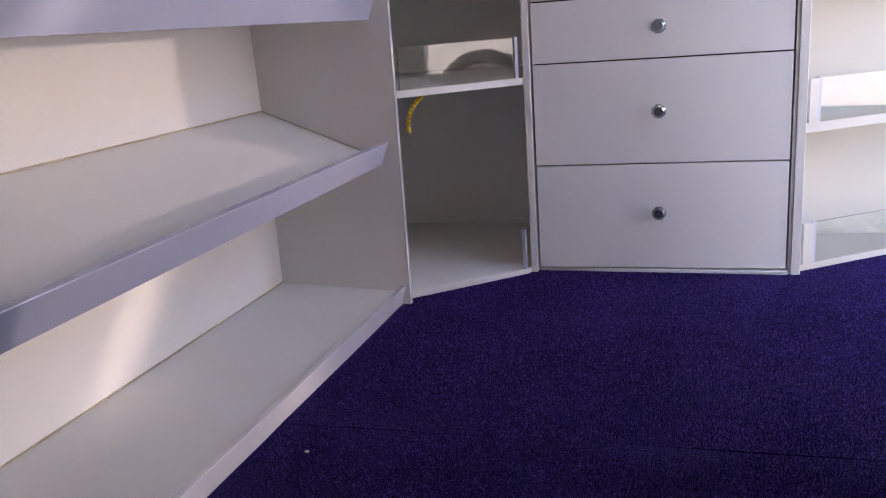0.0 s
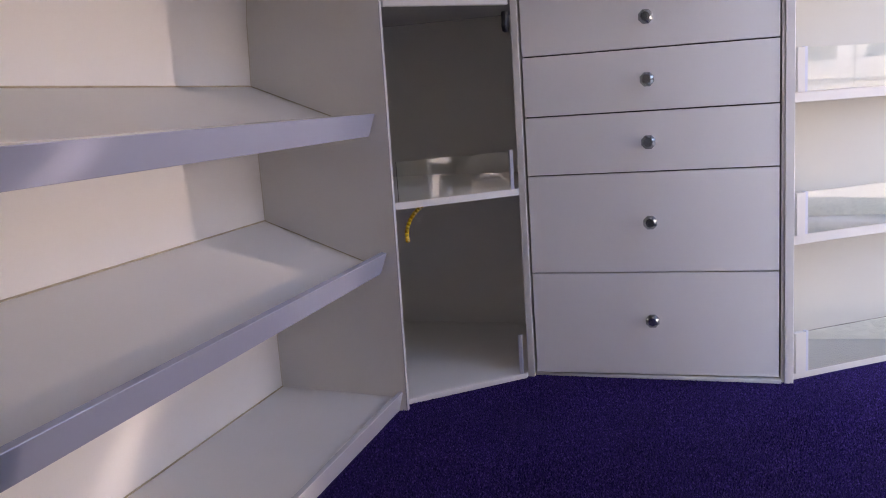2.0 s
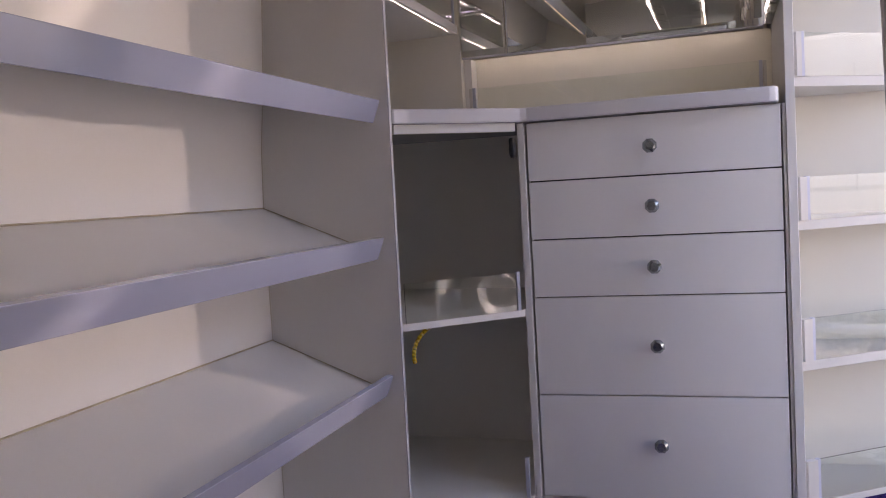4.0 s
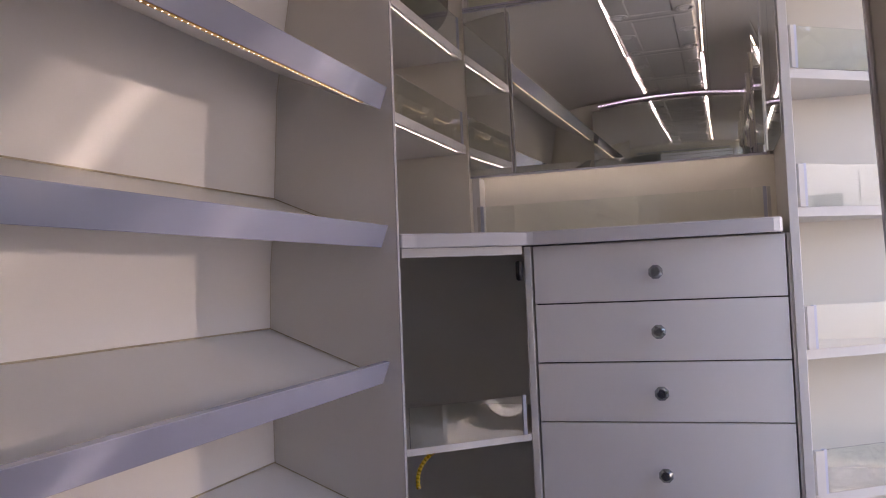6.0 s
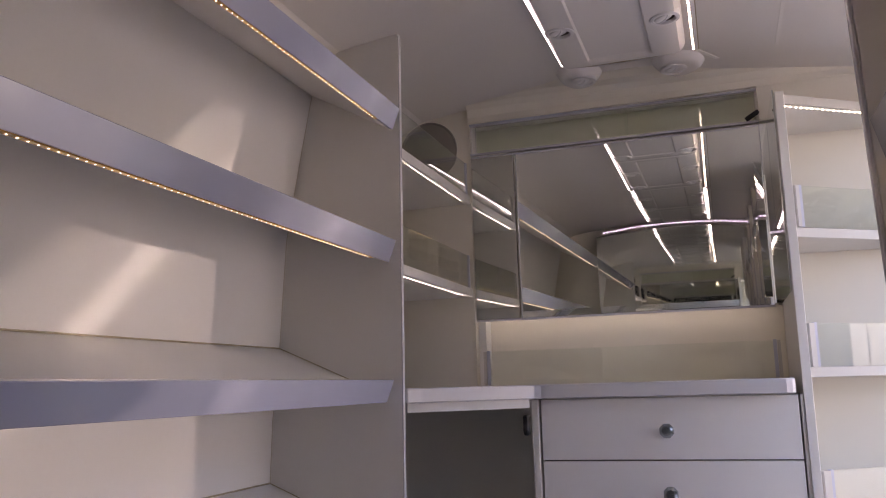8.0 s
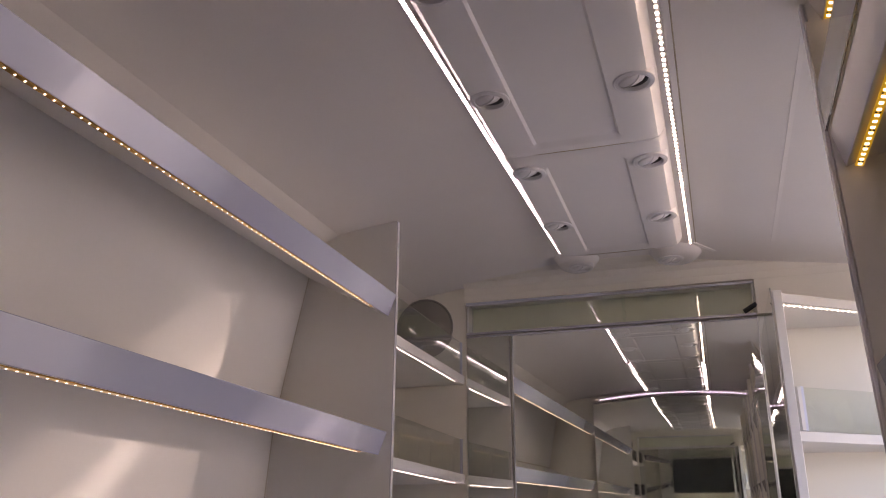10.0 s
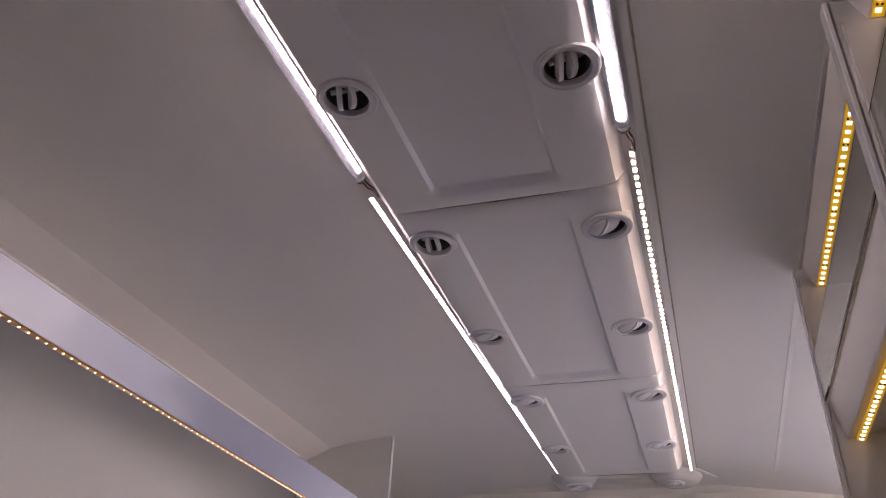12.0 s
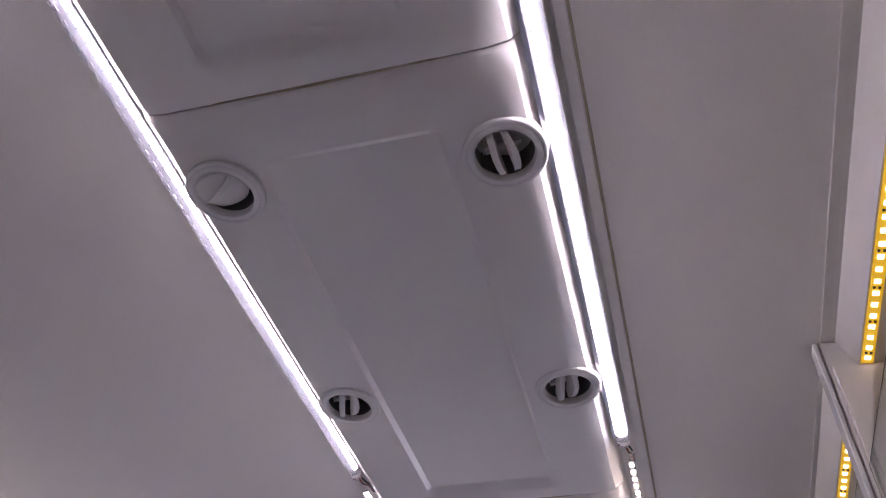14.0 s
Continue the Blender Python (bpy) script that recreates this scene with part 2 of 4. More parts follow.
LED_WHITE = glowing("cool_white_diode", (0.82, 0.85, 1.0), 0.78)
LED_TOWER = glowing("bright_warm_diode", (1.0, 0.92, 0.76), 1.6)
LED_UNDER = glowing("under_cabinet_diode", (0.90, 0.96, 1.0), 2.4)
LED_SMALL = glowing("small_white_diode", (0.98, 0.92, 0.95), 2.2)
LED_VIOLET = glowing("violet_white_diode", (0.62, 0.58, 1.0), 0.9)
LED_AMBER = glowing("amber_diode", (1.0, 0.90, 0.72), 0.22)
AMBER_LIT = glowing("lit_amber_resin", (1.0, 0.64, 0.03), 0.024)
AMBER_LIT.node_tree.nodes["Principled BSDF"].inputs["Base Color"].default_value = (0.66, 0.43, 0.02, 1)
LED_TUBE = glowing("tube_diode", (0.86, 0.89, 1.0), 1.9)
LED_WARM = glowing("warm_white_diode", (1.0, 0.92, 0.76), 0.45)
LED_BRIGHT = glowing("neutral_white_diode", (1.0, 0.95, 0.86), 1.4)


# ---- mesh helpers ----
def part(name, bm, mat, parent=None, label="", smooth=False):
    me = bpy.data.meshes.new(name)
    bm.normal_update()
    bm.to_mesh(me)
    bm.free()
    me.materials.append(mat)
    if smooth:
        for p in me.polygons:
            p.use_smooth = True
        if smooth != True:
            me.set_sharp_from_angle(angle=radians(32 if smooth == "auto" else smooth))
    ob = new(name, me)
    if parent:
        ob.parent = parent
        ob.matrix_parent_inverse = parent.matrix_world.inverted()
    if label:
        ob["label"] = label
    if mat in (GLASS, CLEAR_PVC):
        ob.visible_shadow = False
    return ob


def thing(name, at=(0, 0, 0), label="", category="", group="", kind=""):
    e = new(name)
    e.empty_display_size = 0.05
    e.matrix_world = Matrix.Translation(at)
    bpy.context.view_layer.update()
    return tagged(e, label, category, group, kind)


def cube(lo, hi, bevel=0.0012, seg=1):
    bm = bmesh.new()
    bmesh.ops.create_cube(bm, size=1)
    for v in bm.verts:
        v.co = [(lo[i] + hi[i]) / 2 + v.co[i] * (hi[i] - lo[i]) for i in range(3)]
    if bevel:
        bmesh.ops.bevel(bm, geom=bm.edges[:], offset=bevel, segments=seg, affect="EDGES")
    return bm


def prism(points, axis, a, b, bevel=0.0):
    """A polygon of two coordinates, drawn out along the axis from a to b."""
    order = {"x": (1, 2, 0), "y": (0, 2, 1), "z": (0, 1, 2)}[axis]
    bm = bmesh.new()
    rings = []
    for d in (a, b):
        ring = []
        for u, v in points:
            co = [0, 0, 0]
            co[order[0]], co[order[1]], co[order[2]] = u, v, d
            ring.append(bm.verts.new(co))
        rings.append(ring)
    bm.faces.new(rings[0])
    bm.faces.new(rings[1])
    n = len(points)
    for i in range(n):
        bm.faces.new((rings[0][i], rings[0][(i + 1) % n], rings[1][(i + 1) % n], rings[1][i]))
    bmesh.ops.recalc_face_normals(bm, faces=bm.faces[:])
    if bevel:
        bmesh.ops.bevel(bm, geom=bm.edges[:], offset=bevel, segments=1, affect="EDGES")
    return bm


def lathe(profile, steps=32, m=None):
    """(radius, height) rings turned round z."""
    bm = bmesh.new()
    rings = []
    for r, z in profile:
        if r < 1e-6:
            rings.append([bm.verts.new((0, 0, z))] * steps)
        else:
            rings.append([bm.verts.new((r * math.cos(2 * math.pi * i / steps), r * math.sin(2 * math.pi * i / steps), z))
                          for i in range(steps)])
    for p, q in zip(rings, rings[1:]):
        for i in range(steps):
            j = (i + 1) % steps
            vs = []
            for v in (p[i], p[j], q[j], q[i]):
                if v not in vs:
                    vs.append(v)
            if len(vs) > 2:
                bm.faces.new(vs)
    bmesh.ops.recalc_face_normals(bm, faces=bm.faces[:])
    if m:
        bm.transform(m)
    return bm


def tube(points, radius, sides=8):
    bm = bmesh.new()
    pts = [Vector(p) for p in points]
    rings = []
    for i, p in enumerate(pts):
        d = (pts[min(i + 1, len(pts) - 1)] - pts[max(i - 1, 0)]).normalized()
        u = d.cross(Vector((0.3, 0.2, 1))).normalized()
        v = d.cross(u)
        rings.append([bm.verts.new(p + radius * (math.cos(2 * math.pi * k / sides) * u + math.sin(2 * math.pi * k / sides) * v))
                      for k in range(sides)])
    for a, b in zip(rings, rings[1:]):
        for k in range(sides):
            bm.faces.new((a[k], a[(k + 1) % sides], b[(k + 1) % sides], b[k]))
    bm.faces.new(rings[0])
    bm.faces.new(rings[-1])
    bmesh.ops.recalc_face_normals(bm, faces=bm.faces[:])
    return bm


def oblong(a, b, width, thick, up=(0, 0, 1)):
    """A flat bar from a to b; up is the way of its thickness."""
    a, b, up = Vector(a), Vector(b), Vector(up).normalized()
    d = (b - a).normalized()
    s = d.cross(up).normalized() * width / 2
    u = s.cross(d).normalized() * thick / 2
    bm = bmesh.new()
    ring = [[bm.verts.new(p + i * s + j * u) for i, j in ((-1, -1), (1, -1), (1, 1), (-1, 1))] for p in (a, b)]
    bm.faces.new(ring[0])
    bm.faces.new(ring[1])
    for i in range(4):
        bm.faces.new((ring[0][i], ring[0][(i + 1) % 4], ring[1][(i + 1) % 4], ring[1][i]))
    bmesh.ops.recalc_face_normals(bm, faces=bm.faces[:])
    return bm


def diodes(a, b, pitch, size, face, proud=0.0015, wide=1.0):
    """A row of little domed chips from a to b on the side that face names."""
    a, b, f = Vector(a), Vector(b), Vector(face).normalized()
    d = (b - a).normalized()
    s = d.cross(f).normalized()
    count = int((b - a).length / pitch)
    bm = bmesh.new()
    for i in range(count):
        c = a + d * pitch * (i + 0.5) + f * proud
        base = [bm.verts.new(c + size / 2 * (x * d + wide * y * s) - f * proud) for x, y in ((-1, -1), (1, -1), (1, 1), (-1, 1))]
        top = [bm.verts.new(c + size * 0.36 * (x * d + wide * y * s)) for x, y in ((-1, -1), (1, -1), (1, 1), (-1, 1))]
        bm.faces.new(top)
        for k in range(4):
            bm.faces.new((base[k], base[(k + 1) % 4], top[(k + 1) % 4], top[k]))
    bmesh.ops.recalc_face_normals(bm, faces=bm.faces[:])
    return bm


# ---- the shell of the vehicle ----
X_LEFT, X_RIGHT, Y_END, Y_BACK = -1.045, 0.66, 2.98, -0.18
CEIL = [(-1.045, 1.79), (-0.850, 1.881), (-0.80, 1.889), (-0.74, 1.897), (-0.68, 1.903), (-0.60, 1.909), (-0.50, 1.9135), (-0.35, 1.917), (-0.18, 1.918),
        (-0.08, 1.9155), (0.02, 1.910), (0.12, 1.902), (0.22, 1.892), (0.32, 1.881), (0.42, 1.868), (0.54, 1.845), (0.66, 1.81)]


def strip_along_y(points, thick, y0, y1):
    """A sheet with a bent profile in x and z, thickened upwards."""
    return prism(points + [(x, z + thick) for x, z in reversed(points)], "y", y0, y1)


ceiling = tagged(part("ceiling", strip_along_y(CEIL, 0.03, Y_BACK, Y_END), LINING, smooth=12),
                 "beige padded vinyl ceiling lining, gently curved", "ceiling", kind="structure")
floor_plate = tagged(part("floor", cube((X_LEFT - 0.02, Y_BACK, -0.06), (X_RIGHT + 0.02, Y_END + 0.02, -0.012), 0), WHITE),
                     "floor plate under the carpet", "floor", kind="structure")
tagged(part("roof", cube((X_LEFT - 0.12, Y_BACK - 0.4, 1.99), (X_RIGHT + 0.10, Y_END + 1.2, 2.06), 0.01), VAN), "outer roof of the vehicle", "roof", kind="structure")
wall_left = tagged(part("wall_left", cube((X_LEFT - 0.03, Y_BACK, -0.012), (X_LEFT, Y_END + 0.03, 1.80), 0), CREAM),
                   "white lined side wall behind the shelves", "wall", kind="structure")
wall_end = tagged(part("wall_end", cube((X_LEFT, Y_END, -0.012), (X_RIGHT, Y_END + 0.03, 2.0), 0), CREAM),
                  "cream end wall behind the counter", "wall", kind="structure")
wall_back = tagged(part("wall_back", cube((X_LEFT, Y_BACK - 0.03, -0.012), (X_RIGHT, Y_BACK, 2.0), 0), CREAM),
                   "cream wall behind the mirror partition", "wall", kind="structure")
fascia = prism([(2.70, 1.848), (2.70, 1.868), (2.692, 1.890), (2.676, 1.905), (2.650, 1.913), (2.60, 1.9165), (2.60, 1.93), (2.72, 1.93), (2.72, 1.848)], "x", -0.692, X_RIGHT, 0.0)
tagged(part("wall_fascia", fascia, CREAM), "cream fascia panel above the mirror, coved into the ceiling", "wall", kind="structure")
tagged(part("wall_fascia", cube((0.1645, 2.702, 1.746), (X_RIGHT, 2.718, 1.848), 0.0), CREAM), "cream fascia panel above the corner shelves", "wall", kind="structure")
# side wall with the open doorway between the shelf units
DOOR = (1.60, 2.78, 1.79)
wr = bmesh.new()
for lo, hi in (((X_RIGHT, Y_BACK, -0.012), (X_RIGHT + 0.04, DOOR[0], 1.84)), ((X_RIGHT, DOOR[1], -0.012), (X_RIGHT + 0.04, Y_END + 0.03, 1.84)),
               ((X_RIGHT, DOOR[0], DOOR[2]), (X_RIGHT + 0.04, DOOR[1], 1.84))):
    b2 = cube(lo, hi, 0)
    me = bpy.data.meshes.new("tmp")
    b2.to_mesh(me)
    b2.free()
    wr.from_mesh(me)
    bpy.data.meshes.remove(me)
wall_right = tagged(part("wall_right", wr, CREAM), "side wall with an open doorway", "wall", kind="structure")

# carpet in two lengths that meet in a lifted seam
def carpet_piece(y0, y1, lift0, lift1, name, seed):
    bm = bmesh.new()
    nx, ny = 40, 40
    grid = []
    for j in range(ny + 1):
        row = []
        for i in range(nx + 1):
            u, v = i / nx, j / ny
            x = -0.735 + u * (X_RIGHT + 0.735)
            seam = 1.468 + 0.055 * u
            a, b = (y0 if y0 < 1 else seam), (y1 if y1 > 2 else seam)
            y = a + (b - a) * v
            e0, e1 = math.exp(-abs(y - a) / 0.03), math.exp(-abs(y - b) / 0.03)
            wave = 0.25 + 0.75 * min(1.0, u * 1.5) * (0.6 + 0.4 * math.sin(u * 14 + seed))
            z = 0.0 + lift0 * e0 * wave + lift1 * e1 * wave + 0.0012 * noise.noise((x * 6, y * 6, seed))
            row.append(bm.verts.new((x, y, z)))
        grid.append(row)
    for j in range(ny):
        for i in range(nx):
            bm.faces.new((grid[j][i], grid[j][i + 1], grid[j + 1][i + 1], grid[j + 1][i]))
    ext = bmesh.ops.extrude_face_region(bm, geom=bm.faces[:])
    for e in ext["geom"]:
        if isinstance(e, bmesh.types.BMVert):
            e.co.z = -0.012
    bmesh.ops.recalc_face_normals(bm, faces=bm.faces[:])
    return tagged(part(name, bm, CARPET, smooth=False), "deep violet-blue looped carpet on the floor", "carpet")


carpet_piece(1.0001, Y_END, 0.0045, 0.0, "carpet", 0.4)
carpet_piece(Y_BACK, 1.4, 0.0, 0.002, "carpet", 2.0)


# ---- the shelving along the closed side ----
LEFT_Y0, LEFT_Y1 = -0.088, 2.10
LIPS = [(-0.722, 0.398), (-0.724, 0.728), (-0.714, 1.050), (-0.703, 1.380), (-0.687, 1.708)]


def led_strip(a, b, face, label, pitch=0.0156, width=0.010, film=AMBER, glow=LED_AMBER, group="shelf light strips", chip=0.0050, single=False, proud=0.0015):
    a, b = Vector(a), Vector(b)
    t = thing("led_strip", (a + b) / 2, label, "led strip", group)
    f = Vector(face).normalized()
    part("backing", oblong(a - f * 0.001, b - f * 0.001, width, 0.002, f), film, t)
    if single:
        d = (b - a).normalized()
        first = part("diode", diodes(a, a + d * pitch * 1.01, pitch, chip, f, proud), glow, t, "glowing diode chip")
        for k in range(1, int((b - a).length / pitch)):
            o = new("diode", first.data)
            o.parent = t
            o.matrix_parent_inverse = first.matrix_parent_inverse
            o.location = d * pitch * k
    else:
        part("glow_strand", diodes(a, b, pitch, chip, f, proud), glow, t, "strand of small glowing diodes")["kind"] = "stuff"
    if film == AMBER_LIT:
        side = (b - a).normalized().cross(f) * 0.0022
        bm = bmesh.new()
        for k in range(1, int((b - a).length / pitch), 3):
            for q in (-1, 1):
                bmesh.ops.create_cube(bm, size=0.0022, matrix=Matrix.Translation(a + (b - a).normalized() * pitch * k + q * side))
        part("resistor_strand", bm, BLACK, t, "small black resistors")["kind"] = "stuff"
    return t


# the lined side wall leans in towards the roof: x and z of its inner face
LEAN = [(-1.0425, 0.0), (-1.0425, 0.80), (-1.036, 0.96), (-1.0185, 1.12), (-1.009, 1.27), (-1.000, 1.40), (-0.980, 1.51), (-0.957, 1.63), (-0.933, 1.75), (-0.910, 1.855)]


def lean(z):
    for (x0, z0), (x1, z1) in zip(LEAN, LEAN[1:]):
        if z <= z1:
            return x0 + (x1 - x0) * (z - z0) / (z1 - z0)


def left_shelf(unit, xt, z, flat=False):
    """A sloping shelf with a slanted lip; z is the lip's upper edge."""
    y0, y1 = LEFT_Y0, LEFT_Y1
    if flat:
        s = part("shelf", prism([(-1.045, 0.048), (-0.722, 0.034), (-0.722, 0.0), (-1.045, 0.0)], "y", y0, y1), WHITE, unit)
        part("lip", prism([(-0.709, 0.048), (-0.722, 0.048), (-0.735, 0.0), (-0.722, 0.0)], "y", y0, y1, 0.001), LIP, s,
             "glossy white front lip")
        part("sealant", tube([(-1.041, y0, 0.050), (-1.041, y1, 0.050)], 0.002, 6), BEAD, s, "yellowed sealant bead")
        return
    xb, xw = xt - 0.020, lean(z + 0.085)
    s = part("shelf", prism([(xw - 0.003, z + 0.085), (xb - 0.012, z - 0.034), (xb - 0.007, z - 0.050), (xw - 0.006, z + 0.067)], "y", y0, y1, 0.0), WHITE, unit)
    part("lip", prism([(xt, z), (xt - 0.014, z + 0.003), (xb - 0.012, z - 0.048), (xb, z - 0.052)], "y", y0, y1, 0.001), LIP_SHADED, s,
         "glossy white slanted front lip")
    part("sealant", tube([(xw + 0.001, y0, z + 0.0855), (xw + 0.001, y1, z + 0.0855)], 0.0019, 6), BEAD, s, "yellowed sealant bead")
    part("end_sealant", tube([(xw + 0.001, y1 - 0.002, z + 0.085), (xb - 0.012, y1 - 0.002, z - 0.031)], 0.0013, 6), BEAD, s, "yellowed sealant bead")


left_unit = thing("shelving_unit", (-0.9, 0.5, 0), "white laminate shelving with sloping shelves and slanted lips", "shelving")
part("end_panel", prism([(-1.045, 0), (-0.703, 0), (-0.690, 1.9045), (-0.85, 1.884), (-1.045, 1.793)], "y", 2.10, 2.1105, 0.0), WHITE, left_unit)
part("edge_band", prism([(-0.703, 0), (-0.699, 0), (-0.686, 1.899), (-0.690, 1.899)], "y", 2.0995, 2.1115, 0.001), LIP, left_unit, "white edge band")
part("back_panel", prism(LEAN + [(x - 0.0025, z) for x, z in reversed(LEAN)], "y", LEFT_Y0, 2.1005, 0.0), WHITE, left_unit, smooth=30)
left_shelf(left_unit, -0.709, 0.048, True)
for x, z in LIPS:
    left_shelf(left_unit, x, z)
part("corner_sealant", tube([(x + 0.0005, 2.0995, z) for x, z in LEAN], 0.0014, 6), BEAD_PALE, left_unit, "yellowed sealant bead")
for x, z in LIPS[3:]:
    led_strip((x - 0.022, 0.02, z - 0.055), (x - 0.022, 2.00, z - 0.055), (0.15, 0, -1), "amber film light strip glowing under a shelf lip", film=AMBER_DULL, glow=LED_WARM, chip=0.0026, width=0.0062, proud=0.0007)


# ---- drawer unit, corner cabinet and counter ----
def knob(at, parent):
    m = Matrix.Translation(at) @ pose(0, 0, 0, 90, 0, 0) @ Matrix.Scale(1.0, 4)
    part("knob_base", lathe([(0, 0), (0.010, 0), (0.010, 0.003), (0.006, 0.006), (0.005, 0.014), (0.009, 0.016), (0, 0.016)], 20, m), CHROME, parent, "chrome knob base")
    bm = bmesh.new()
    rings = []
    for r, h, n, off in ((0.0090, -0.0140, 8, 0.0), (0.0182, -0.0015, 8, 0.5), (0.0182, 0.0010, 8, 0.5), (0.0112, 0.0095, 8, 0.0)):
        rings.append([bm.verts.new((r * math.cos(2 * math.pi * (i + off) / n), r * math.sin(2 * math.pi * (i + off) / n), h)) for i in range(n)])
    bmesh.ops.convex_hull(bm, input=bm.verts[:])
    bm.transform(m @ Matrix.Translation((0, 0, 0.0275)))
    part("knob", bm, CRYSTAL, parent, "faceted clear crystal knob")


chest = thing("drawer_unit", (-0.13, 2.6, 0), "white drawer unit with five drawers and crystal knobs", "drawers")
part("side_panel", prism([(2.385, 0), (2.86, 0), (2.86, 0.992), (2.385, 0.992)], "x", -0.456, -0.438, 0.001), WHITE, chest)
part("side_panel", prism([(2.412, 0), (2.86, 0), (2.86, 0.992), (2.412, 0.992)], "x", 0.1795, 0.1865, 0.0), WHITE, chest)
part("back_panel", cube((-0.438, 2.45, 0.0), (0.180, 2.46, 0.99), 0), WHITE, chest)
# Dark sheet drawn in for the shade of the narrow drawer gaps.
part("gap_shade_sheet", cube((-0.436, 2.431, 0.0095), (0.178, 2.436, 0.990), 0), DARK, chest, "dark sheet standing in for shade behind the drawer fronts")
part("plinth", cube((-0.438, 2.400, 0.0), (0.180, 2.45, 0.009), 0.001), WHITE, chest)
part("top_rail", cube((-0.438, 2.4385, 0.970), (0.1795, 2.45, 0.9935), 0.0), WHITE, chest)
gaps = [0.0115, 0.284, 0.540, 0.690, 0.841, 0.9925]
for lo, hi in zip(gaps, gaps[1:]):
    d = part("drawer", prism([(-0.4325, 2.391), (0.1755, 2.413), (0.1755, 2.429), (-0.4325, 2.407)], "z", lo + 0.0017, hi - 0.0017, 0.0008), DRAWER, chest)
    knob((-0.1255, 2.4015, (lo + min(hi, 0.9835)) / 2 if hi > 0.6 else (lo + hi) / 2 + (0.004 if lo > 0.2 else 0.0155)), d)

worktop = thing("counter", (-0.3, 2.6, 1.0), "white laminate counter top with a rounded corner on the drawers", "counter")
part("top", prism([(-1.04, 2.118), (-0.69, 2.118), (-0.665, 2.150), (-0.440, 2.362), (-0.425, 2.368), (0.150, 2.368), (0.163, 2.373), (0.170, 2.386),
                                 (0.172, 2.41), (0.172, Y_END), (-1.04, Y_END)], "z", 0.994, 1.030, 0.003), LIP, worktop)
part("edge_band", prism([(-0.440, 2.3615), (-0.425, 2.3672), (0.150, 2.3672), (0.1635, 2.3724), (0.1706, 2.386), (0.166, 2.388), (0.160, 2.377), (0.149, 2.3735), (-0.424, 2.3735), (-0.438, 2.366)], "z", 0.9965, 1.0275, 0.0), LIP, worktop, "glued white edge band")

corner = thing("corner_cabinet", (-0.6, 2.4, 0), "open white corner cabinet with glass-fronted shelves", "cabinet")
part("top_rail", prism([(-0.70, 2.142), (-0.457, 2.372), (-0.468, 2.384), (-0.711, 2.154)], "z", 0.972, 0.994, 0.001), WHITE, corner)
part("bottom_rail", prism([(-0.715, 2.138), (-0.457, 2.372), (-0.468, 2.384), (-0.726, 2.150)], "z", 0.0, 0.014, 0.001), WHITE, corner)
for z in (-0.0035, 0.494):
    part("shelf", prism([(-1.04, 2.118), (-0.715, 2.143), (-0.457, 2.377), (-0.457, Y_END), (-1.04, Y_END)], "z", z, z + 0.018, 0.001), INNER, corner)


def lip_glass(a, b, z, height, parent_label, left_clip=True, right_clip=True, clip=0.012, block=0.0, group="glass lips"):
    """A standing pane on a shelf from a to b (x, y) with channels at its ends."""
    t = thing("glass_lip", (a[0], a[1], z), parent_label, "glass pane", group)
    A, B = Vector((*a, 0)), Vector((*b, 0))
    d = (B - A).normalized()
    n = Vector((d.y, -d.x, 0))
    pane = part("pane", oblong(A + Vector((0, 0, z + height / 2)), B + Vector((0, 0, z + height / 2)), height, 0.004, n), GLASS, t)
    for on, p, s in ((left_clip, A, 1), (right_clip, B, -1)):
        if on:
            q = p + s * d * 0.004
            part("channel", oblong(q + Vector((0, 0, z)), q + Vector((0, 0, z + height + 0.002)), 0.009, 0.009, n), GREY, t, "grey plastic channel")
            if block:
                q = p - s * d * block / 2
                part("block", oblong(q + Vector((0, 0, z)), q + Vector((0, 0, z + height)), block - 0.004, 0.016, n), PALE, t, "white wooden block")
    return t


part("back_panel", cube((-1.04, 2.855, 0.015), (-0.457, 2.862, 0.994), 0.0), INNER, corner)
part("channel", cube((-0.474, 2.362, 0.0148), (-0.464, 2.373, 0.122), 0.0006), GREY, corner, "empty grey plastic channel")
lip_glass((-0.703, 2.155), (-0.466, 2.368), 0.512, 0.098, "clear glass lip standing along a cabinet shelf", left_clip=False)

# hanging end of a light strip under the cabinet shelf
pts = [(-0.664 - 0.042 * math.sin(1.9 * u) ** 0.9, 2.215 - 0.015 * u, 0.494 - 0.084 * u ** 1.15) for u in (0, 0.08, 0.16, 0.25, 0.35, 0.45, 0.55, 0.65, 0.75, 0.85, 0.95, 1.0)]
loose = thing("loose_light_strip", pts[0], "loose end of an amber light strip hanging under the shelf", "led strip")
part("film", tube(pts, 0.0045, 8), AMBER, loose)
for p in pts[1:]:
    bm = bmesh.new()
    bmesh.ops.create_icosphere(bm, subdivisions=2, radius=0.0060, matrix=Matrix.Translation(p))
    part("resin_bead", bm, AMBER, loose, smooth=True)
for k in range(6):
    p = Vector(pts[1 + 2 * k]) + Vector((0.003, -0.0048, 0))
    bm = bmesh.new()
    bmesh.ops.create_icosphere(bm, subdivisions=1, radius=0.0018, matrix=Matrix.Translation(p))
    part("diode", bm, PCB, loose)
latch = tagged(part("cable_latch", prism([(2.345, 0.955), (2.372, 0.955), (2.372, 0.905), (2.352, 0.905), (2.342, 0.918), (2.347, 0.935)], "x", -0.470, -0.457, 0.003), BLACK),
               "small black plastic catch under the counter", "catch")

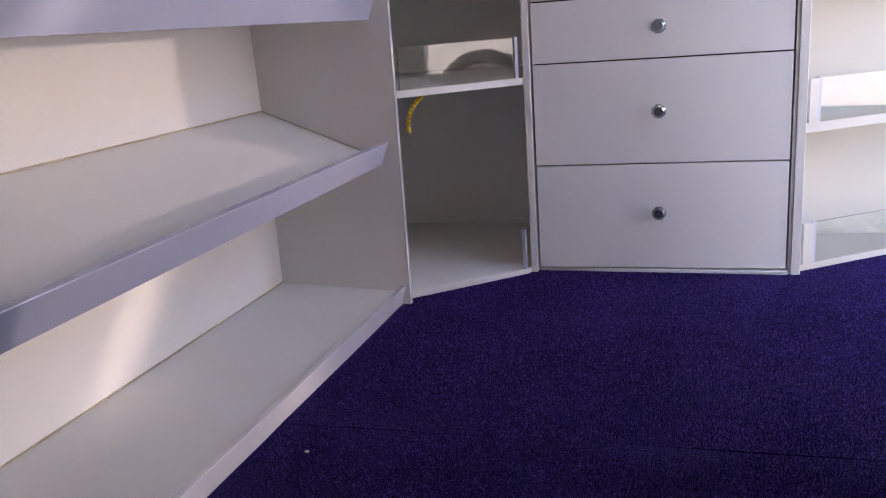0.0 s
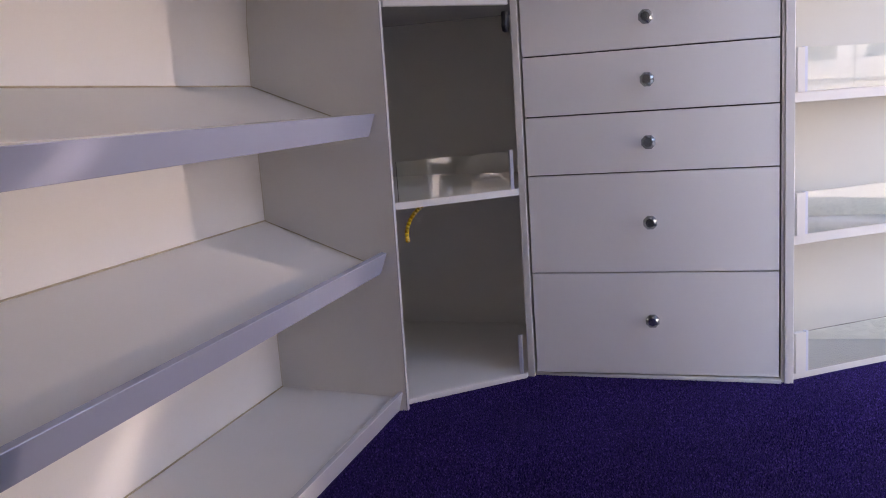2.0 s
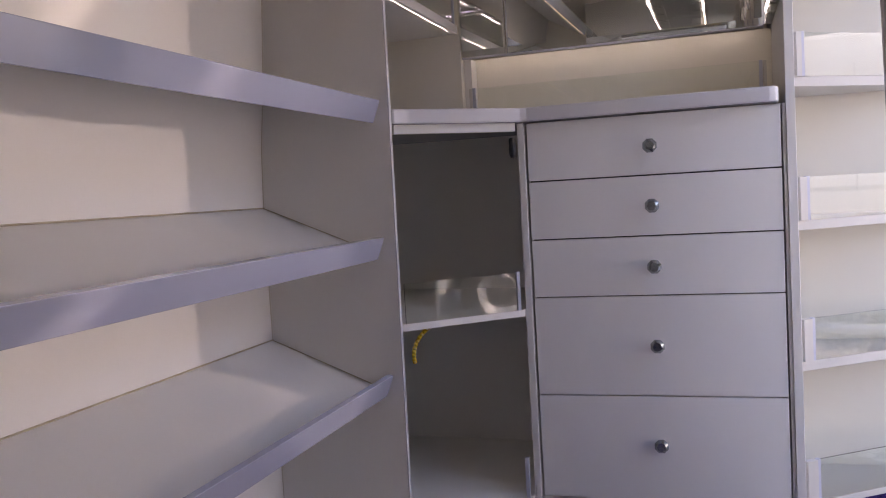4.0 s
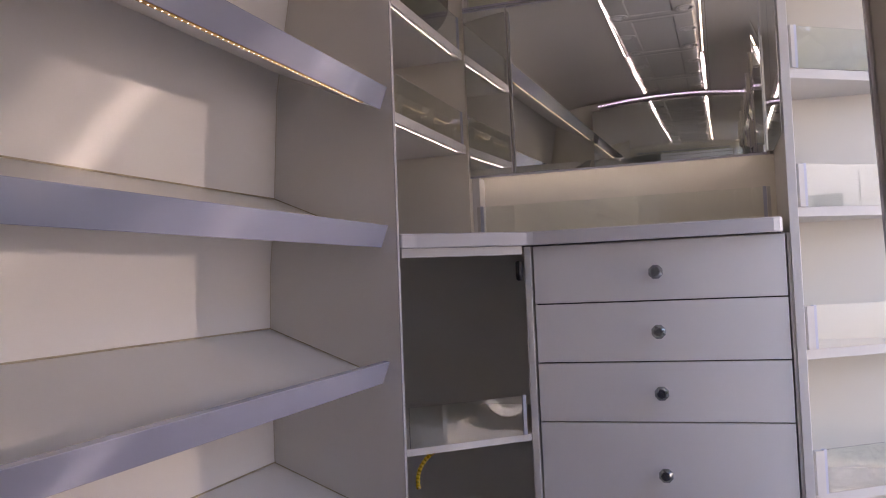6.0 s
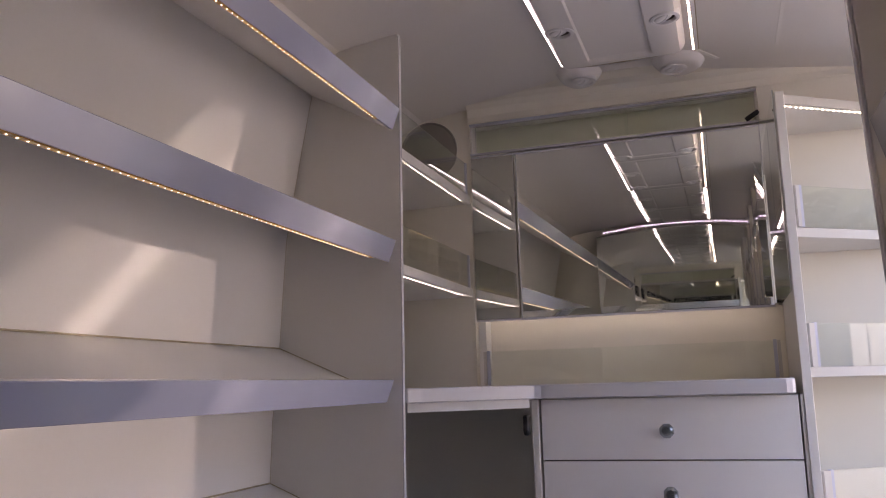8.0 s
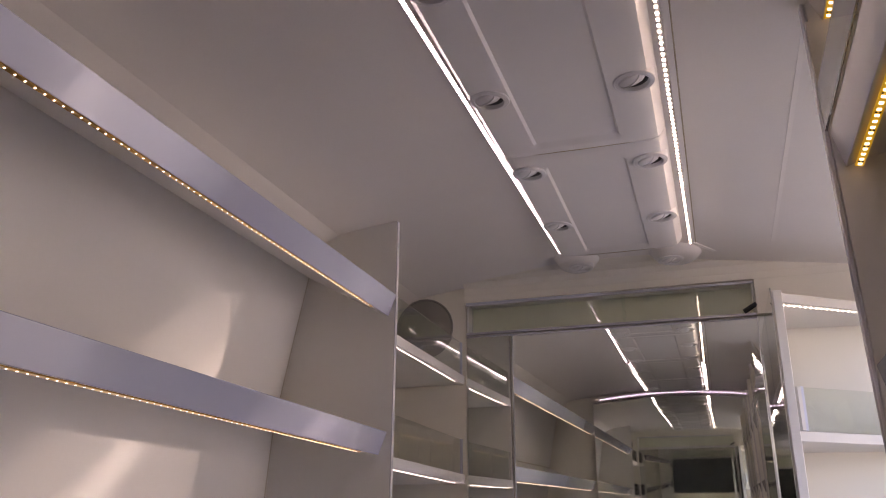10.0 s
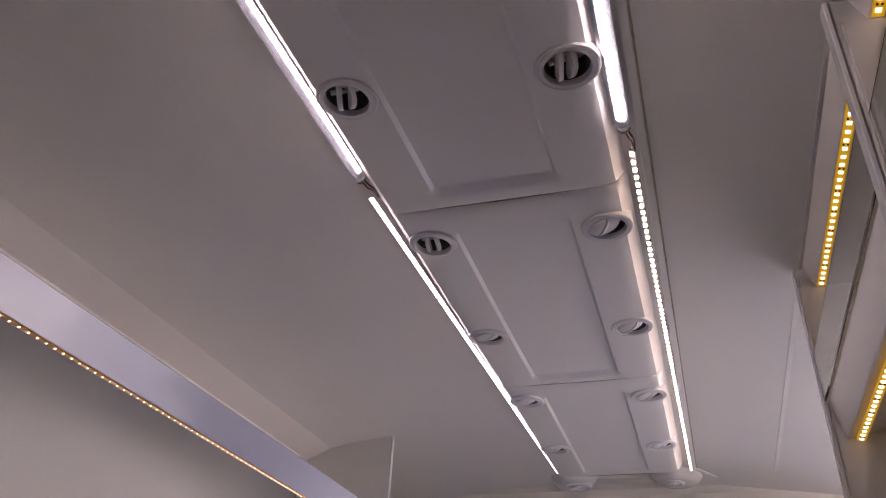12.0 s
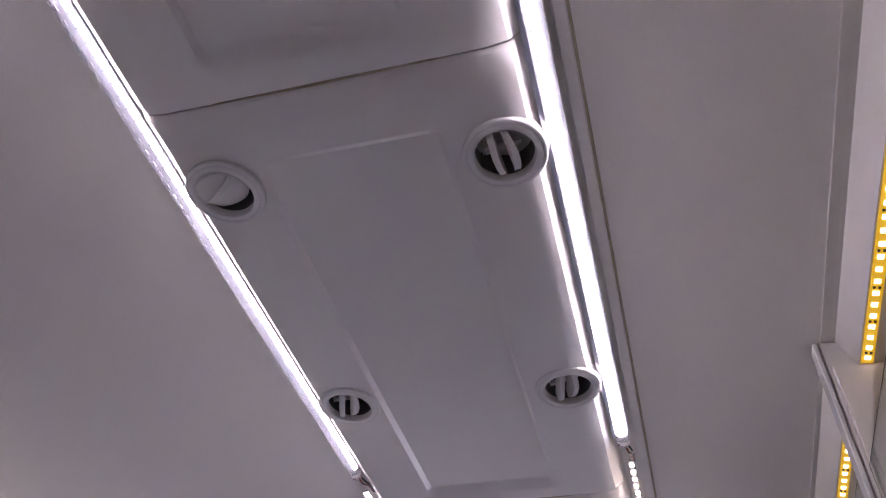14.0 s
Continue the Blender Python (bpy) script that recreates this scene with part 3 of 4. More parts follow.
# ---- open shelves and mirror cabinet above the counter ----
upper = thing("wall_shelves", (-0.9, 2.5, 1.03), "cream wall shelves with glass lips beside the mirror", "shelving")
for z in (1.300, 1.592):
    part("shelf", cube((-1.04, 2.118, z), (-0.697, 2.71, z + 0.026), 0.001), WHITE, upper)
part("side_board", cube((-0.697, 2.712, 1.03), (-0.692, Y_END, 1.905), 0.0005), CREAM, upper)
part("end_board", prism([(-1.04, 1.03), (-0.697, 1.03), (-0.697, 1.901), (-0.85, 1.880), (-1.04, 1.791)], "y", 2.716, 2.726, 0.0), CREAM, upper)
part("post", cube((-0.692, 2.742, 1.0305), (-0.668, 2.80, 1.226), 0.001), WHITE, upper)
part("backsplash", cube((-0.692, 2.80, 1.0305), (0.186, 2.81, 1.232), 0.0), CREAM, upper)
for z in (1.326, 1.618):
    lip_glass((-0.702, 2.13), (-0.702, 2.69), z, 0.098, "clear glass lip along a wall shelf", left_clip=False)
for z in (1.299, 1.591):
    led_strip((-0.706, 2.145, z - 0.001), (-0.706, 2.66, z - 0.001), (0.1, 0, -1), "white light strip glowing under a wall shelf", film=PCB, glow=LED_SMALL, pitch=0.0185, chip=0.0028, width=0.006, proud=0.0004)
YM = 2.72
TILT = Matrix.Translation((0, YM, 1.5)) @ pose(0, 0, 0, 1.0, 0, 0) @ Matrix.Translation((0, -YM, -1.5))
cab = thing("mirror_cabinet", (-0.26, 2.78, 1.23), "wall cabinet with large mirror doors in metal trim", "cabinet")
part("body", cube((-0.680, YM + 0.012, 1.235), (0.166, Y_END - 0.003, 1.745), 0.001), CREAM, cab)
for x0, x1, dy in ((-0.689, -0.553, -0.006), (-0.5525, 0.163, 0.0)):
    bm = cube((x0, YM + dy, 1.228), (x1, YM + dy + 0.005, 1.738), 0.0008)
    bm.transform(TILT)
    o = part("mirror_door", bm, MIRROR, cab, "large mirror pane")
    for zz in (1.226, 1.7385):
        bm = cube((x0, YM + dy - 0.002, zz - 0.003), (x1, YM + dy + 0.006, zz + 0.003), 0.0006)
        bm.transform(TILT)
        part("trim", bm, ALU, o)
    bm = cube((x1 - 0.0012, YM + dy - 0.0012, 1.228), (x1, YM + dy - 0.0003, 1.737), 0.0)
    bm.transform(TILT)
    part("edge", bm, ALU, o)
    bm = cube((x0 + 0.002, YM + dy - 0.0012, 1.2305), (x1 - 0.004, YM + dy + 0.0012, 1.2485), 0.0)
    bm.transform(TILT @ Matrix.Translation((0, YM + dy, 1.2395)) @ pose(0, 0, 0, 5, 0, 0) @ Matrix.Translation((0, -YM - dy, -1.2395)))
    part("bevel", bm, MIRROR, o, "ground bevel along the lower edge")
    if x1 > 0:
        bm = cube((x1 - 0.024, YM - 0.0012, 1.250), (x1 - 0.004, YM + 0.0012, 1.735), 0.0)
        bm.transform(TILT @ Matrix.Translation((x1 - 0.014, YM, 0)) @ pose(0, 0, 0, 0, 0, -4) @ Matrix.Translation((0.014 - x1, -YM, 0)))
        part("bevel", bm, MIRROR, o, "ground bevel along the side edge")
part("filler", cube((0.1625, 2.7185, 1.232), (0.1834, 2.735, 1.7455), 0.0), MIRROR, cab, "narrow mirror strip")
part("side_mirror", cube((0.1836, 2.440, 1.235), (0.1866, 2.735, 1.745), 0.0), MIRROR, cab, "narrow mirror strip")
led_strip((-0.672, 2.752, 1.2335), (0.150, 2.752, 1.2335), (0, 0.25, -1), "white light strip glowing under the mirror cabinet", film=PCB, glow=LED_UNDER, chip=0.0045, width=0.008)
box = thing("glass_box", (-0.26, 2.75, 1.75), "shallow glass-fronted box with metal tracks above the mirror", "cabinet")
part("top_board", cube((-0.6905, YM - 0.004, 1.842), (0.164, Y_END - 0.003, 1.850), 0.001), INNER, box)
part("bottom_board", cube((-0.6905, YM - 0.004, 1.746), (0.164, Y_END - 0.003, 1.752), 0.001), INNER, box)
part("back", cube((-0.6905, 2.770, 1.752), (0.164, 2.78, 1.842), 0.0), BOX_BACK, box)
for x in (-0.6905, 0.158):
    part("side", cube((x, YM - 0.003, 1.752), (x + 0.006, 2.80, 1.842), 0.0006), INNER, box)
for z in (1.843, 1.749):
    part("track", cube((-0.6905, YM - 0.010, z - 0.004), (0.164, YM - 0.004, z + 0.0035), 0.001), ALU, box)
for x0, x1, dy in ((-0.674, -0.20, 0.0), (-0.21, 0.158, 0.006)):
    part("pane", cube((x0, YM + dy, 1.753), (x1, YM + dy + 0.004, 1.840), 0.0), GLASS, box)
part("track_cover", cube((-0.6905, YM - 0.0125, 1.842), (-0.27, YM - 0.010, 1.8485), 0.0006), GREY, box)
cable = tagged(part("black_cable", tube([(0.130, 2.712, 1.757), (0.140, 2.709, 1.762), (0.152, 2.706, 1.769), (0.1645, 2.706, 1.776)], 0.0072, 8), BLACK, smooth=True),
               "short black cable lying on top of the mirror cabinet", "cable")
lip_glass((-0.655, 2.70), (0.155, 2.70), 1.031, 0.10, "clear glass lip along the back of the counter", block=0.012)

# ---- corner shelves beside the doorway ----
tower = thing("corner_shelves", (0.4, 2.7, 0), "tall cream corner shelves with glass lips beside the doorway", "shelving")
part("side_panel", prism([(2.404, 0), (Y_END, 0), (Y_END, 1.76), (2.404, 1.728)], "x", 0.187, 0.208, 0.001), WHITE, tower)
D2 = Vector((0.81, 0.592))
P0 = Vector((0.208, 2.432))
P1 = P0 + D2 * 0.56
RZ = [0.018, 0.368, 0.711, 1.053, 1.390, 1.728]
for z in RZ:
    part("shelf", prism([(P0.x, P0.y), (P1.x, P1.y), (P1.x, 2.775), (0.208, 2.732)], "z", z - 0.024 if z > 0.1 else 0.0, z, 0.001), PALE, tower)
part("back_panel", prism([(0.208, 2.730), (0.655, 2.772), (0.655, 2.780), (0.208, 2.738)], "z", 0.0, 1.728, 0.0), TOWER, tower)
for z in RZ[:-1]:
    a, b = P0 + D2 * (0.036 - 0.020 * z / 1.4), P0 + D2 * 0.53
    lip_glass((a.x, a.y), (b.x, b.y), z + 0.0005, 0.103, "clear glass lip standing along a corner shelf", block=0.034 - 0.020 * z / 1.4)
a, b = P0 + D2 * 0.01, P0 + D2 * 0.5
led_strip((a.x - 0.012, a.y - 0.004, 1.698), (b.x, b.y + 0.004, 1.700), (0.3, -0.4, -1), "warm white light strip under the top corner shelf", film=WHITE, glow=LED_TOWER, pitch=0.0167, width=0.006, chip=0.0036)

# ---- shelving on the doorway side ----
LEAN = 0.027


def leaning(name, bm, mat, parent, label=""):
    """A part of this unit, which leans outwards towards its foot."""
    for v in bm.verts:
        v.co.x += min((1.88 - v.co.z) * LEAN, 0.05) if v.co.x < 0.5 else 0
    return part(name, bm, mat, parent, label)


right_unit = thing("shelving_unit", (0.4, 0.2, 0), "tall shelving in shade on the doorway side", "shelving")
for y in (1.43, 0.89, 0.35, -0.105):
    leaning("divider", prism([(0.205, 0), (X_RIGHT, 0), (X_RIGHT, 1.812), (0.42, 1.866), (0.207, 1.891)], "y", y, y + 0.016, 0.001), WHITE, right_unit)
    leaning("edge_band", cube((0.200, y - 0.001, 0.0), (0.205, y + 0.017, 1.890), 0.001), LIP, right_unit)
for y0, y1 in ((0.906, 1.43), (0.366, 0.89), (-0.089, 0.35)):
    shift = 0.0 if y1 > 1 else 0.0085
    leaning("head_board", prism([(0.214 + shift, 1.8905), (0.2265 + shift, 1.8587), (0.31, 1.8587), (0.31, 1.882)], "y", y0, y1, 0.0), LINING, right_unit)
    for z in (1.645, 1.32, 1.0, 0.67, 0.34, 0.03):
        s = leaning("shelf", prism([(0.224, z), (X_RIGHT, z + 0.10), (X_RIGHT, z + 0.084), (0.224, z - 0.016)], "y", y0, y1, 0.0), WHITE, right_unit)
        leaning("lip", prism([(0.206, z + 0.034), (0.222, z + 0.038), (0.232, z - 0.016), (0.218, z - 0.020)], "y", y0, y1, 0.001), LIP, s, "glossy white slanted front lip")
        if z > 1.6:
            g = shift - 0.0025
            leaning("glass_front", prism([(0.2035 + g, z + 0.036), (0.2065 + g, z + 0.036), (0.2065 + g, 1.748), (0.2035 + g, 1.748)], "y", y0 + 0.002, y1 - 0.001, 0.0), GLASS, s, "clear glass front")
            leaning("gusset", prism([(0.2045 + g, 1.855), (0.2385 + g, 1.850), (0.2075 + g, 1.750), (0.2045 + g, 1.750)], "y", y1 - 0.008, y1 - 0.0005, 0.0), WHITE, s, "small white triangular gusset")
    for z in (1.8565, 1.622, 1.297):
        x = (0.234 if y1 > 1 else 0.2425) + (1.8565 - z) * LEAN
        led_strip((x, y0 + 0.02, z), (x, y1 - 0.004, z), (-0.2, 0, -1), "amber film light strip glowing under a shelf lip", width=0.0108, chip=0.0056, film=AMBER_LIT, single=True)
leaning("end_panel", cube((0.22, 1.446, 0.0), (X_RIGHT, 1.452, 1.83), 0), WHITE, right_unit)

# ---- ceiling duct with round vents ----
duct = thing("ceiling_duct", (-0.18, 1.2, 1.89), "moulded white plastic air duct with panels and round vents", "air duct")
MODULE = 0.66


def duct_module(y0):
    """One moulded length with a recessed panel between two rolled shoulders."""
    y1 = y0 + MODULE
    xs = [-0.352, -0.346, -0.334, -0.318, -0.296, -0.274, -0.266, -0.261, -0.254, -0.11, -0.103, -0.098, -0.09, -0.066, -0.044, -0.028, -0.018, -0.012]
    ys = [0.0, 0.004, 0.03, 0.06, 0.066, 0.074, 0.15, 0.25, 0.35, 0.45, 0.55, 0.608, 0.617, 0.626, 0.638, 0.650, 0.6585]

    def height(x, v):
        c = (x + 0.182) / 0.170
        z = 1.884 + 0.032 * abs(c) ** 20
        if -0.2645 < x < -0.0995 and 0.063 < v < 0.620:
            z += 0.0052 * (0.7 + 0.3 * v / 0.62)
        if 0.2 < abs(c) < 0.95:
            z -= 0.003 * math.sin(math.pi * min(max(v / 0.6585, 0), 1))
        if v < 0.002 or v > 0.657:
            z += 0.0025
        return z

    bm = bmesh.new()
    short = 0.6 if y0 < 0 else 1.0
    rows = [[bm.verts.new((x, y0 + (v if v > 0.5 else 0.5 - (0.5 - v) * short), height(x, v))) for x in xs] for v in ys]
    for p, q in zip(rows, rows[1:]):
        for i in range(len(xs) - 1):
            bm.faces.new((p[i], p[i + 1], q[i + 1], q[i]))
    ext = bmesh.ops.extrude_face_region(bm, geom=bm.faces[:])
    for e in ext["geom"]:
        if isinstance(e, bmesh.types.BMVert):
            e.co.z = 1.919
    bmesh.ops.recalc_face_normals(bm, faces=bm.faces[:])
    o = part("duct_length", bm, DUCT, duct, smooth="auto")
    for x in (-0.277, -0.082):
        part("screw_cap", lathe([(0.010, 0.004), (0.010, 0.001), (0.008, 0), (0, 0)], 20, Matrix.Translation((x, y0 - 0.012 + MODULE, 1.8865))), DUCT, o)
    part("seam_glue", tube([(-0.335, y1 - 0.001, 1.894), (-0.27, y1 - 0.001, 1.8868), (-0.18, y1 - 0.0005, 1.886), (-0.09, y1 - 0.001, 1.8868), (-0.03, y1 - 0.001, 1.893)], 0.0012, 6), BEAD, o, "yellowed glue in the seam")
    return o


def pierce(ob, spots):
    """Cuts round openings through a duct length where the vents sit."""
    bm = bmesh.new()
    for x, y in spots:
        bmesh.ops.create_cone(bm, cap_ends=True, segments=40, radius1=0.0262, radius2=0.0262, depth=0.2, matrix=Matrix.Translation((x, y, 1.89)))
    me = bpy.data.meshes.new("cutter")
    bm.to_mesh(me)
    bm.free()
    cutter = new("cutter", me)
    mod = ob.modifiers.new("cut", "BOOLEAN")
    mod.operation, mod.solver, mod.object = "DIFFERENCE", "EXACT", cutter
    bpy.context.view_layer.update()
    cut = bpy.data.meshes.new_from_object(ob.evaluated_get(bpy.context.evaluated_depsgraph_get()))
    ob.modifiers.clear()
    ob.data = cut
    bpy.data.objects.remove(cutter)
    bpy.data.meshes.remove(me)


def vent(x, y, turn, shut, up=0.0):
    """A round louvred outlet set in a flat collar."""
    v = thing("round_vent", (x, y, 1.872), "round white plastic air vent with swivelling louvres", "air vent", "ceiling vents")
    side = 1 if x > -0.18 else -1
    m = Matrix.Translation((x, y, (1.8808 if side < 0 else 1.8815) + up)) @ pose(0, 0, 0, 180, -3 * side, 0) @ Matrix.Scale(0.90, 4)
    part("collar", lathe([(0.0405, -0.030), (0.0400, 0.000), (0.0390, 0.0013), (0.0362, 0.0019), (0.0357, 0.0012), (0.0350, 0.0019), (0.0308, 0.0028), (0.0293, 0.0023), (0.0284, 0.0004), (0.0280, -0.004), (0.0280, -0.016)], 48, m), VENT, v, smooth="auto")
    part("throat", lathe([(0.0279, -0.006), (0.0279, -0.040), (0, -0.040)], 32, m), THROAT_SHADE, v, "throat coloured dark for the shade behind the louvres")
    ball = m @ pose(0, 0, 0, 0, 0, turn) @ pose(0, 0, 0, shut, 0, 0)
    for k in (-0.0095, 0.0095):
        h = math.sqrt(0.0268 ** 2 - k ** 2)
        pts = [(-h, -0.005), (-h * 0.85, -0.0005), (-h * 0.5, 0.0028), (0, 0.0040), (h * 0.5, 0.0028), (h * 0.85, -0.0005), (h, -0.005), (h * 0.85, -0.014), (-h * 0.85, -0.014)]
        bm = prism(pts, "y", k - 0.0032, k + 0.0032, 0.0006)
        for w in bm.verts:
            w.co.y += (w.co.x / 0.024) ** 2 * (0.004 if k < 0 else -0.002)
        bm.transform(ball)
        part("louvre", bm, VENT, v, smooth="auto")
    bm = cube((-0.018, -0.0025, -0.017), (0.018, 0.0025, -0.012), 0.0006)
    bm.transform(ball @ pose(0, 0, 0, 0, 0, 90))
    part("spindle", bm, VENT, v)
    if shut > 25:
        bm = lathe([(0.0125, -0.0085), (0.0262, -0.0085), (0.0256, -0.0035), (0.0205, 0.001), (0.012, 0.0036), (0, 0.0044)], 36, m @ pose(0, 0, 0, 0, 0, turn) @ pose(0, 0, 0, 20, 0, 0) @ Matrix.Translation((0, 0.003, 0)))
        part("shutter", bm, VENT, v, smooth="auto")
    return v


VENT_SPOTS = [(x, 0.560 + 0.328 * k + (dy if k < 6 else dy * 0.5 + 0.043), k, n) for k in range(-1, 7) for n, (x, dy) in enumerate(((-0.303, 0.007), (-0.052, 0.019)))]
for k in range(-1, 3):
    length_of_duct = duct_module(0.482 + MODULE * k)
    pierce(length_of_duct, [(x, y) for x, y, _, _ in VENT_SPOTS if 0.50 + MODULE * k < y < 0.46 + MODULE * (k + 1)])
STATE = {(0, 0): (35, 32), (0, 1): (95, 6), (1, 0): (70, 20), (1, 1): (80, 18), (2, 0): (80, 10), (2, 1): (60, 34), (3, 0): (30, 36), (3, 1): (40, 34)}
for x, y, k, n in VENT_SPOTS:
    vent(x, y, *STATE.get((k, n), (45, 33)), 0.006 if k == 6 else 0.0)
bm = bmesh.new()
rows = [[bm.verts.new((-0.182 + w * c, y, z + 0.03 * abs(c) ** 7)) for c in (-1, -0.92, -0.75, -0.4, 0, 0.4, 0.75, 0.92, 1)]
        for y, z, w in ((2.461, 1.886, 0.170), (2.475, 1.888, 0.169), (2.492, 1.896, 0.166), (2.510, 1.908, 0.160), (2.525, 1.920, 0.155))]
for p, q in zip(rows, rows[1:]):
    for i in range(8):
        bm.faces.new((p[i], p[i + 1], q[i + 1], q[i]))
bmesh.ops.solidify(bm, geom=bm.faces[:], thickness=0.004)
bmesh.ops.recalc_face_normals(bm, faces=bm.faces[:])
part("end_cap", bm, DUCT, duct, "end of the duct sloping into the ceiling", smooth=True)
for x, y, sx in ((-0.316, 2.582, 0.92), (-0.036, 2.588, 1.06)):
    part("end_lobe", lathe([(0, 0.0), (0.036, 0.0004), (0.047, 0.002), (0.055, 0.007), (0.062, 0.016), (0.072, 0.030)], 40, Matrix.Translation((x, y, 1.8895)) @ Matrix.Diagonal((sx, 1.25, 1.0, 1.0))), DUCT, duct, "rounded nose round the last vent", smooth=True)

# ---- light bars on the duct's edges ----
def light_bar(x, z, y0, y1, side):
    t = thing("light_bar", (x, (y0 + y1) / 2, z), "clear tube light bar glowing cool white along the duct", "light bar", "ceiling light bars")
    part("rail", prism([(x - side * 0.0085, z + 0.0045), (x - side * 0.0125, z + 0.005), (x - side * 0.0130, z + 0.011), (x + side * 0.008, z + 0.011), (x + side * 0.008, z + 0.0065), (x - side * 0.0085, z + 0.0065)], "y", y0 + 0.004, y1 - 0.004, 0.0), STEEL, t, "aluminium rail")
    part("circuit_strip", cube((x - 0.0062, y0 + 0.005, z + 0.0035), (x + 0.0062, y1 - 0.005, z + 0.0045), 0.0), TUBE_BOARD, t, "grey circuit strip")
    part("glow_core", diodes((x - side * 0.0008, y0 + 0.006, z + 0.0034), (x - side * 0.0008, y1 - 0.006, z + 0.0034), 0.0128, 0.0108, (-side * 0.4, 0, -1), 0.0026, 0.36), LED_TUBE, t, "glowing diodes inside the tube")
    bm = bmesh.new()
    n = int((y1 - y0 - 0.02) / 0.0128)
    for k in range(n):
        bmesh.ops.create_cube(bm, size=1, matrix=Matrix.Translation((x + side * 0.0056, y0 + 0.0125 + k * 0.0128, z + 0.0026)) @ Matrix.Diagonal((0.0016, 0.0048, 0.0012, 1)))
        if k % 3 == 1:
            bmesh.ops.create_cube(bm, size=1, matrix=Matrix.Translation((x - side * 0.001, y0 + 0.0125 + k * 0.0128, z + 0.0026)) @ Matrix.Diagonal((0.0022, 0.0022, 0.0012, 1)))
    part("solder_strand", bm, TUBE_BOARD, t, "grey contacts along the strip")["kind"] = "stuff"
    part("tube_cover", tube([(x, y0, z), (x, y1, z)], 0.0078, 14), CLEAR_PVC, t, "clear plastic tube", smooth=True)
    return t


for x, side, z in ((-0.356, -1, 1.898), (-0.006, 1, 1.886)):
    light_bar(x, z, 0.06, 1.03 if side > 0 else 1.066, side)
    yy = 1.03 if side > 0 else 1.066
    w = thing("bare_wire", (x, yy, z), "thin red and black wires joining two light bars", "wire")
    part("red_lead", tube([(x, yy, z), (x + 0.004, yy + 0.015, z - 0.004), (x + 0.006, yy + 0.03, z + 0.002), (x + 0.006, yy + 0.05, z + 0.004)], 0.0014, 6), WIRE, w)
    part("black_lead", tube([(x + 0.003, yy, z), (x + 0.008, yy + 0.015, z - 0.002), (x + 0.009, yy + 0.03, z + 0.003), (x + 0.008, yy + 0.05, z + 0.004)], 0.0014, 6), BLACK, w)
    led_strip((x + 0.004 * side, yy + 0.045, z + 0.002), (x + 0.012, 2.478 if side < 0 else 2.467, z + 0.004), (-side * 0.25, 0, -1),
              "bare white light strip along the duct", film=TUBE_BOARD, glow=LED_WHITE if side < 0 else LED_BRIGHT, pitch=0.0100 if side < 0 else 0.0167, width=0.0075, group="ceiling light bars", chip=0.0068 if side < 0 else 0.0054, single=side > 0, proud=0.0030)

# mouldings on the ceiling
for x, z, half, mat in ((0.012, 1.9107, 0.0055, INNER), (0.216, 1.8930, 0.008, LINING)):
    tagged(part("trim", cube((x - half, Y_BACK, z - (0.0022 if half < 0.007 else 0.0008)), (x + half, 2.52, z + 0.01), 0.0012), mat), "thin vinyl covered joint strip on the ceiling", "trim", kind="structure")

tagged(part("sealant", tube([(0.0190, Y_BACK, 1.9096), (0.0190, 0.48, 1.9096), (0.0190, 2.51, 1.9096)], 0.0014, 6), BEAD), "yellowed sealant along the ceiling joint strip", "trim", kind="structure")
tagged(part("trim", oblong((0.012, 2.510, 1.911), (0.066, 2.590, 1.9085), 0.010, 0.008), INNER), "short flared end of the ceiling joint strip", "trim", kind="structure")

# mirrored partition behind the camera with an arched light strip along its top
back_mirror = thing("mirror_partition", (-0.22, -0.13, 0), "full-width mirror partition with an arched light strip on top", "mirror")
ARCH = [(-0.655 + 0.087 * i, 1.866 + 0.030 * (1 - ((i - 5) / 5) ** 2)) for i in range(11)]
part("board", prism([(-0.70, 0.0)] + [(-0.70, 1.850)] + [(x, z - 0.018) for x, z in ARCH] + [(0.225, 1.850), (0.225, 0.0)], "y", -0.178, -0.096), WHITE, back_mirror)
part("pane", prism([(-0.698, 0.004)] + [(-0.698, 1.845)] + [(x, z - 0.024) for x, z in ARCH] + [(0.223, 1.845), (0.223, 0.004)], "y", -0.094, -0.090), MIRROR, back_mirror, "large mirror pane")
part("beam", prism([(x, z + 0.006) for x, z in ARCH] + [(x, z - 0.012) for x, z in reversed(ARCH)], "y", -0.092, -0.066), WHITE, back_mirror, "white arched rail")
bm = bmesh.new()
for p, q in zip(ARCH, ARCH[1:]):
    d = diodes((p[0], -0.065, p[1] - 0.003), (q[0], -0.065, q[1] - 0.003), 0.0217, 0.0048, (0, 1, 0))
    me = bpy.data.meshes.new("tmp")
    d.to_mesh(me)
    d.free()
    bm.from_mesh(me)
    bpy.data.meshes.remove(me)
part("glow_strand", bm, LED_VIOLET, back_mirror, "small glowing violet-white diodes in a row")["kind"] = "stuff"

# round dark cover in the upper corner
disc = thing("round_cover", (-0.832, 2.71, 1.778), "round dark glossy cover on the end wall", "cover")
m = Matrix.Translation((-0.832, 2.7155, 1.778)) @ pose(0, 0, 0, 90, 0, 0)
part("bowl", lathe([(0, 0.010), (0.045, 0.009), (0.077, 0.006), (0.092, 0.0)], 48, m), DISC, disc, smooth=True)
part("rim", lathe([(0.097, 0.0), (0.097, 0.002), (0.092, 0.003), (0.090, 0.0)], 48, m), DISC, disc, smooth=True)

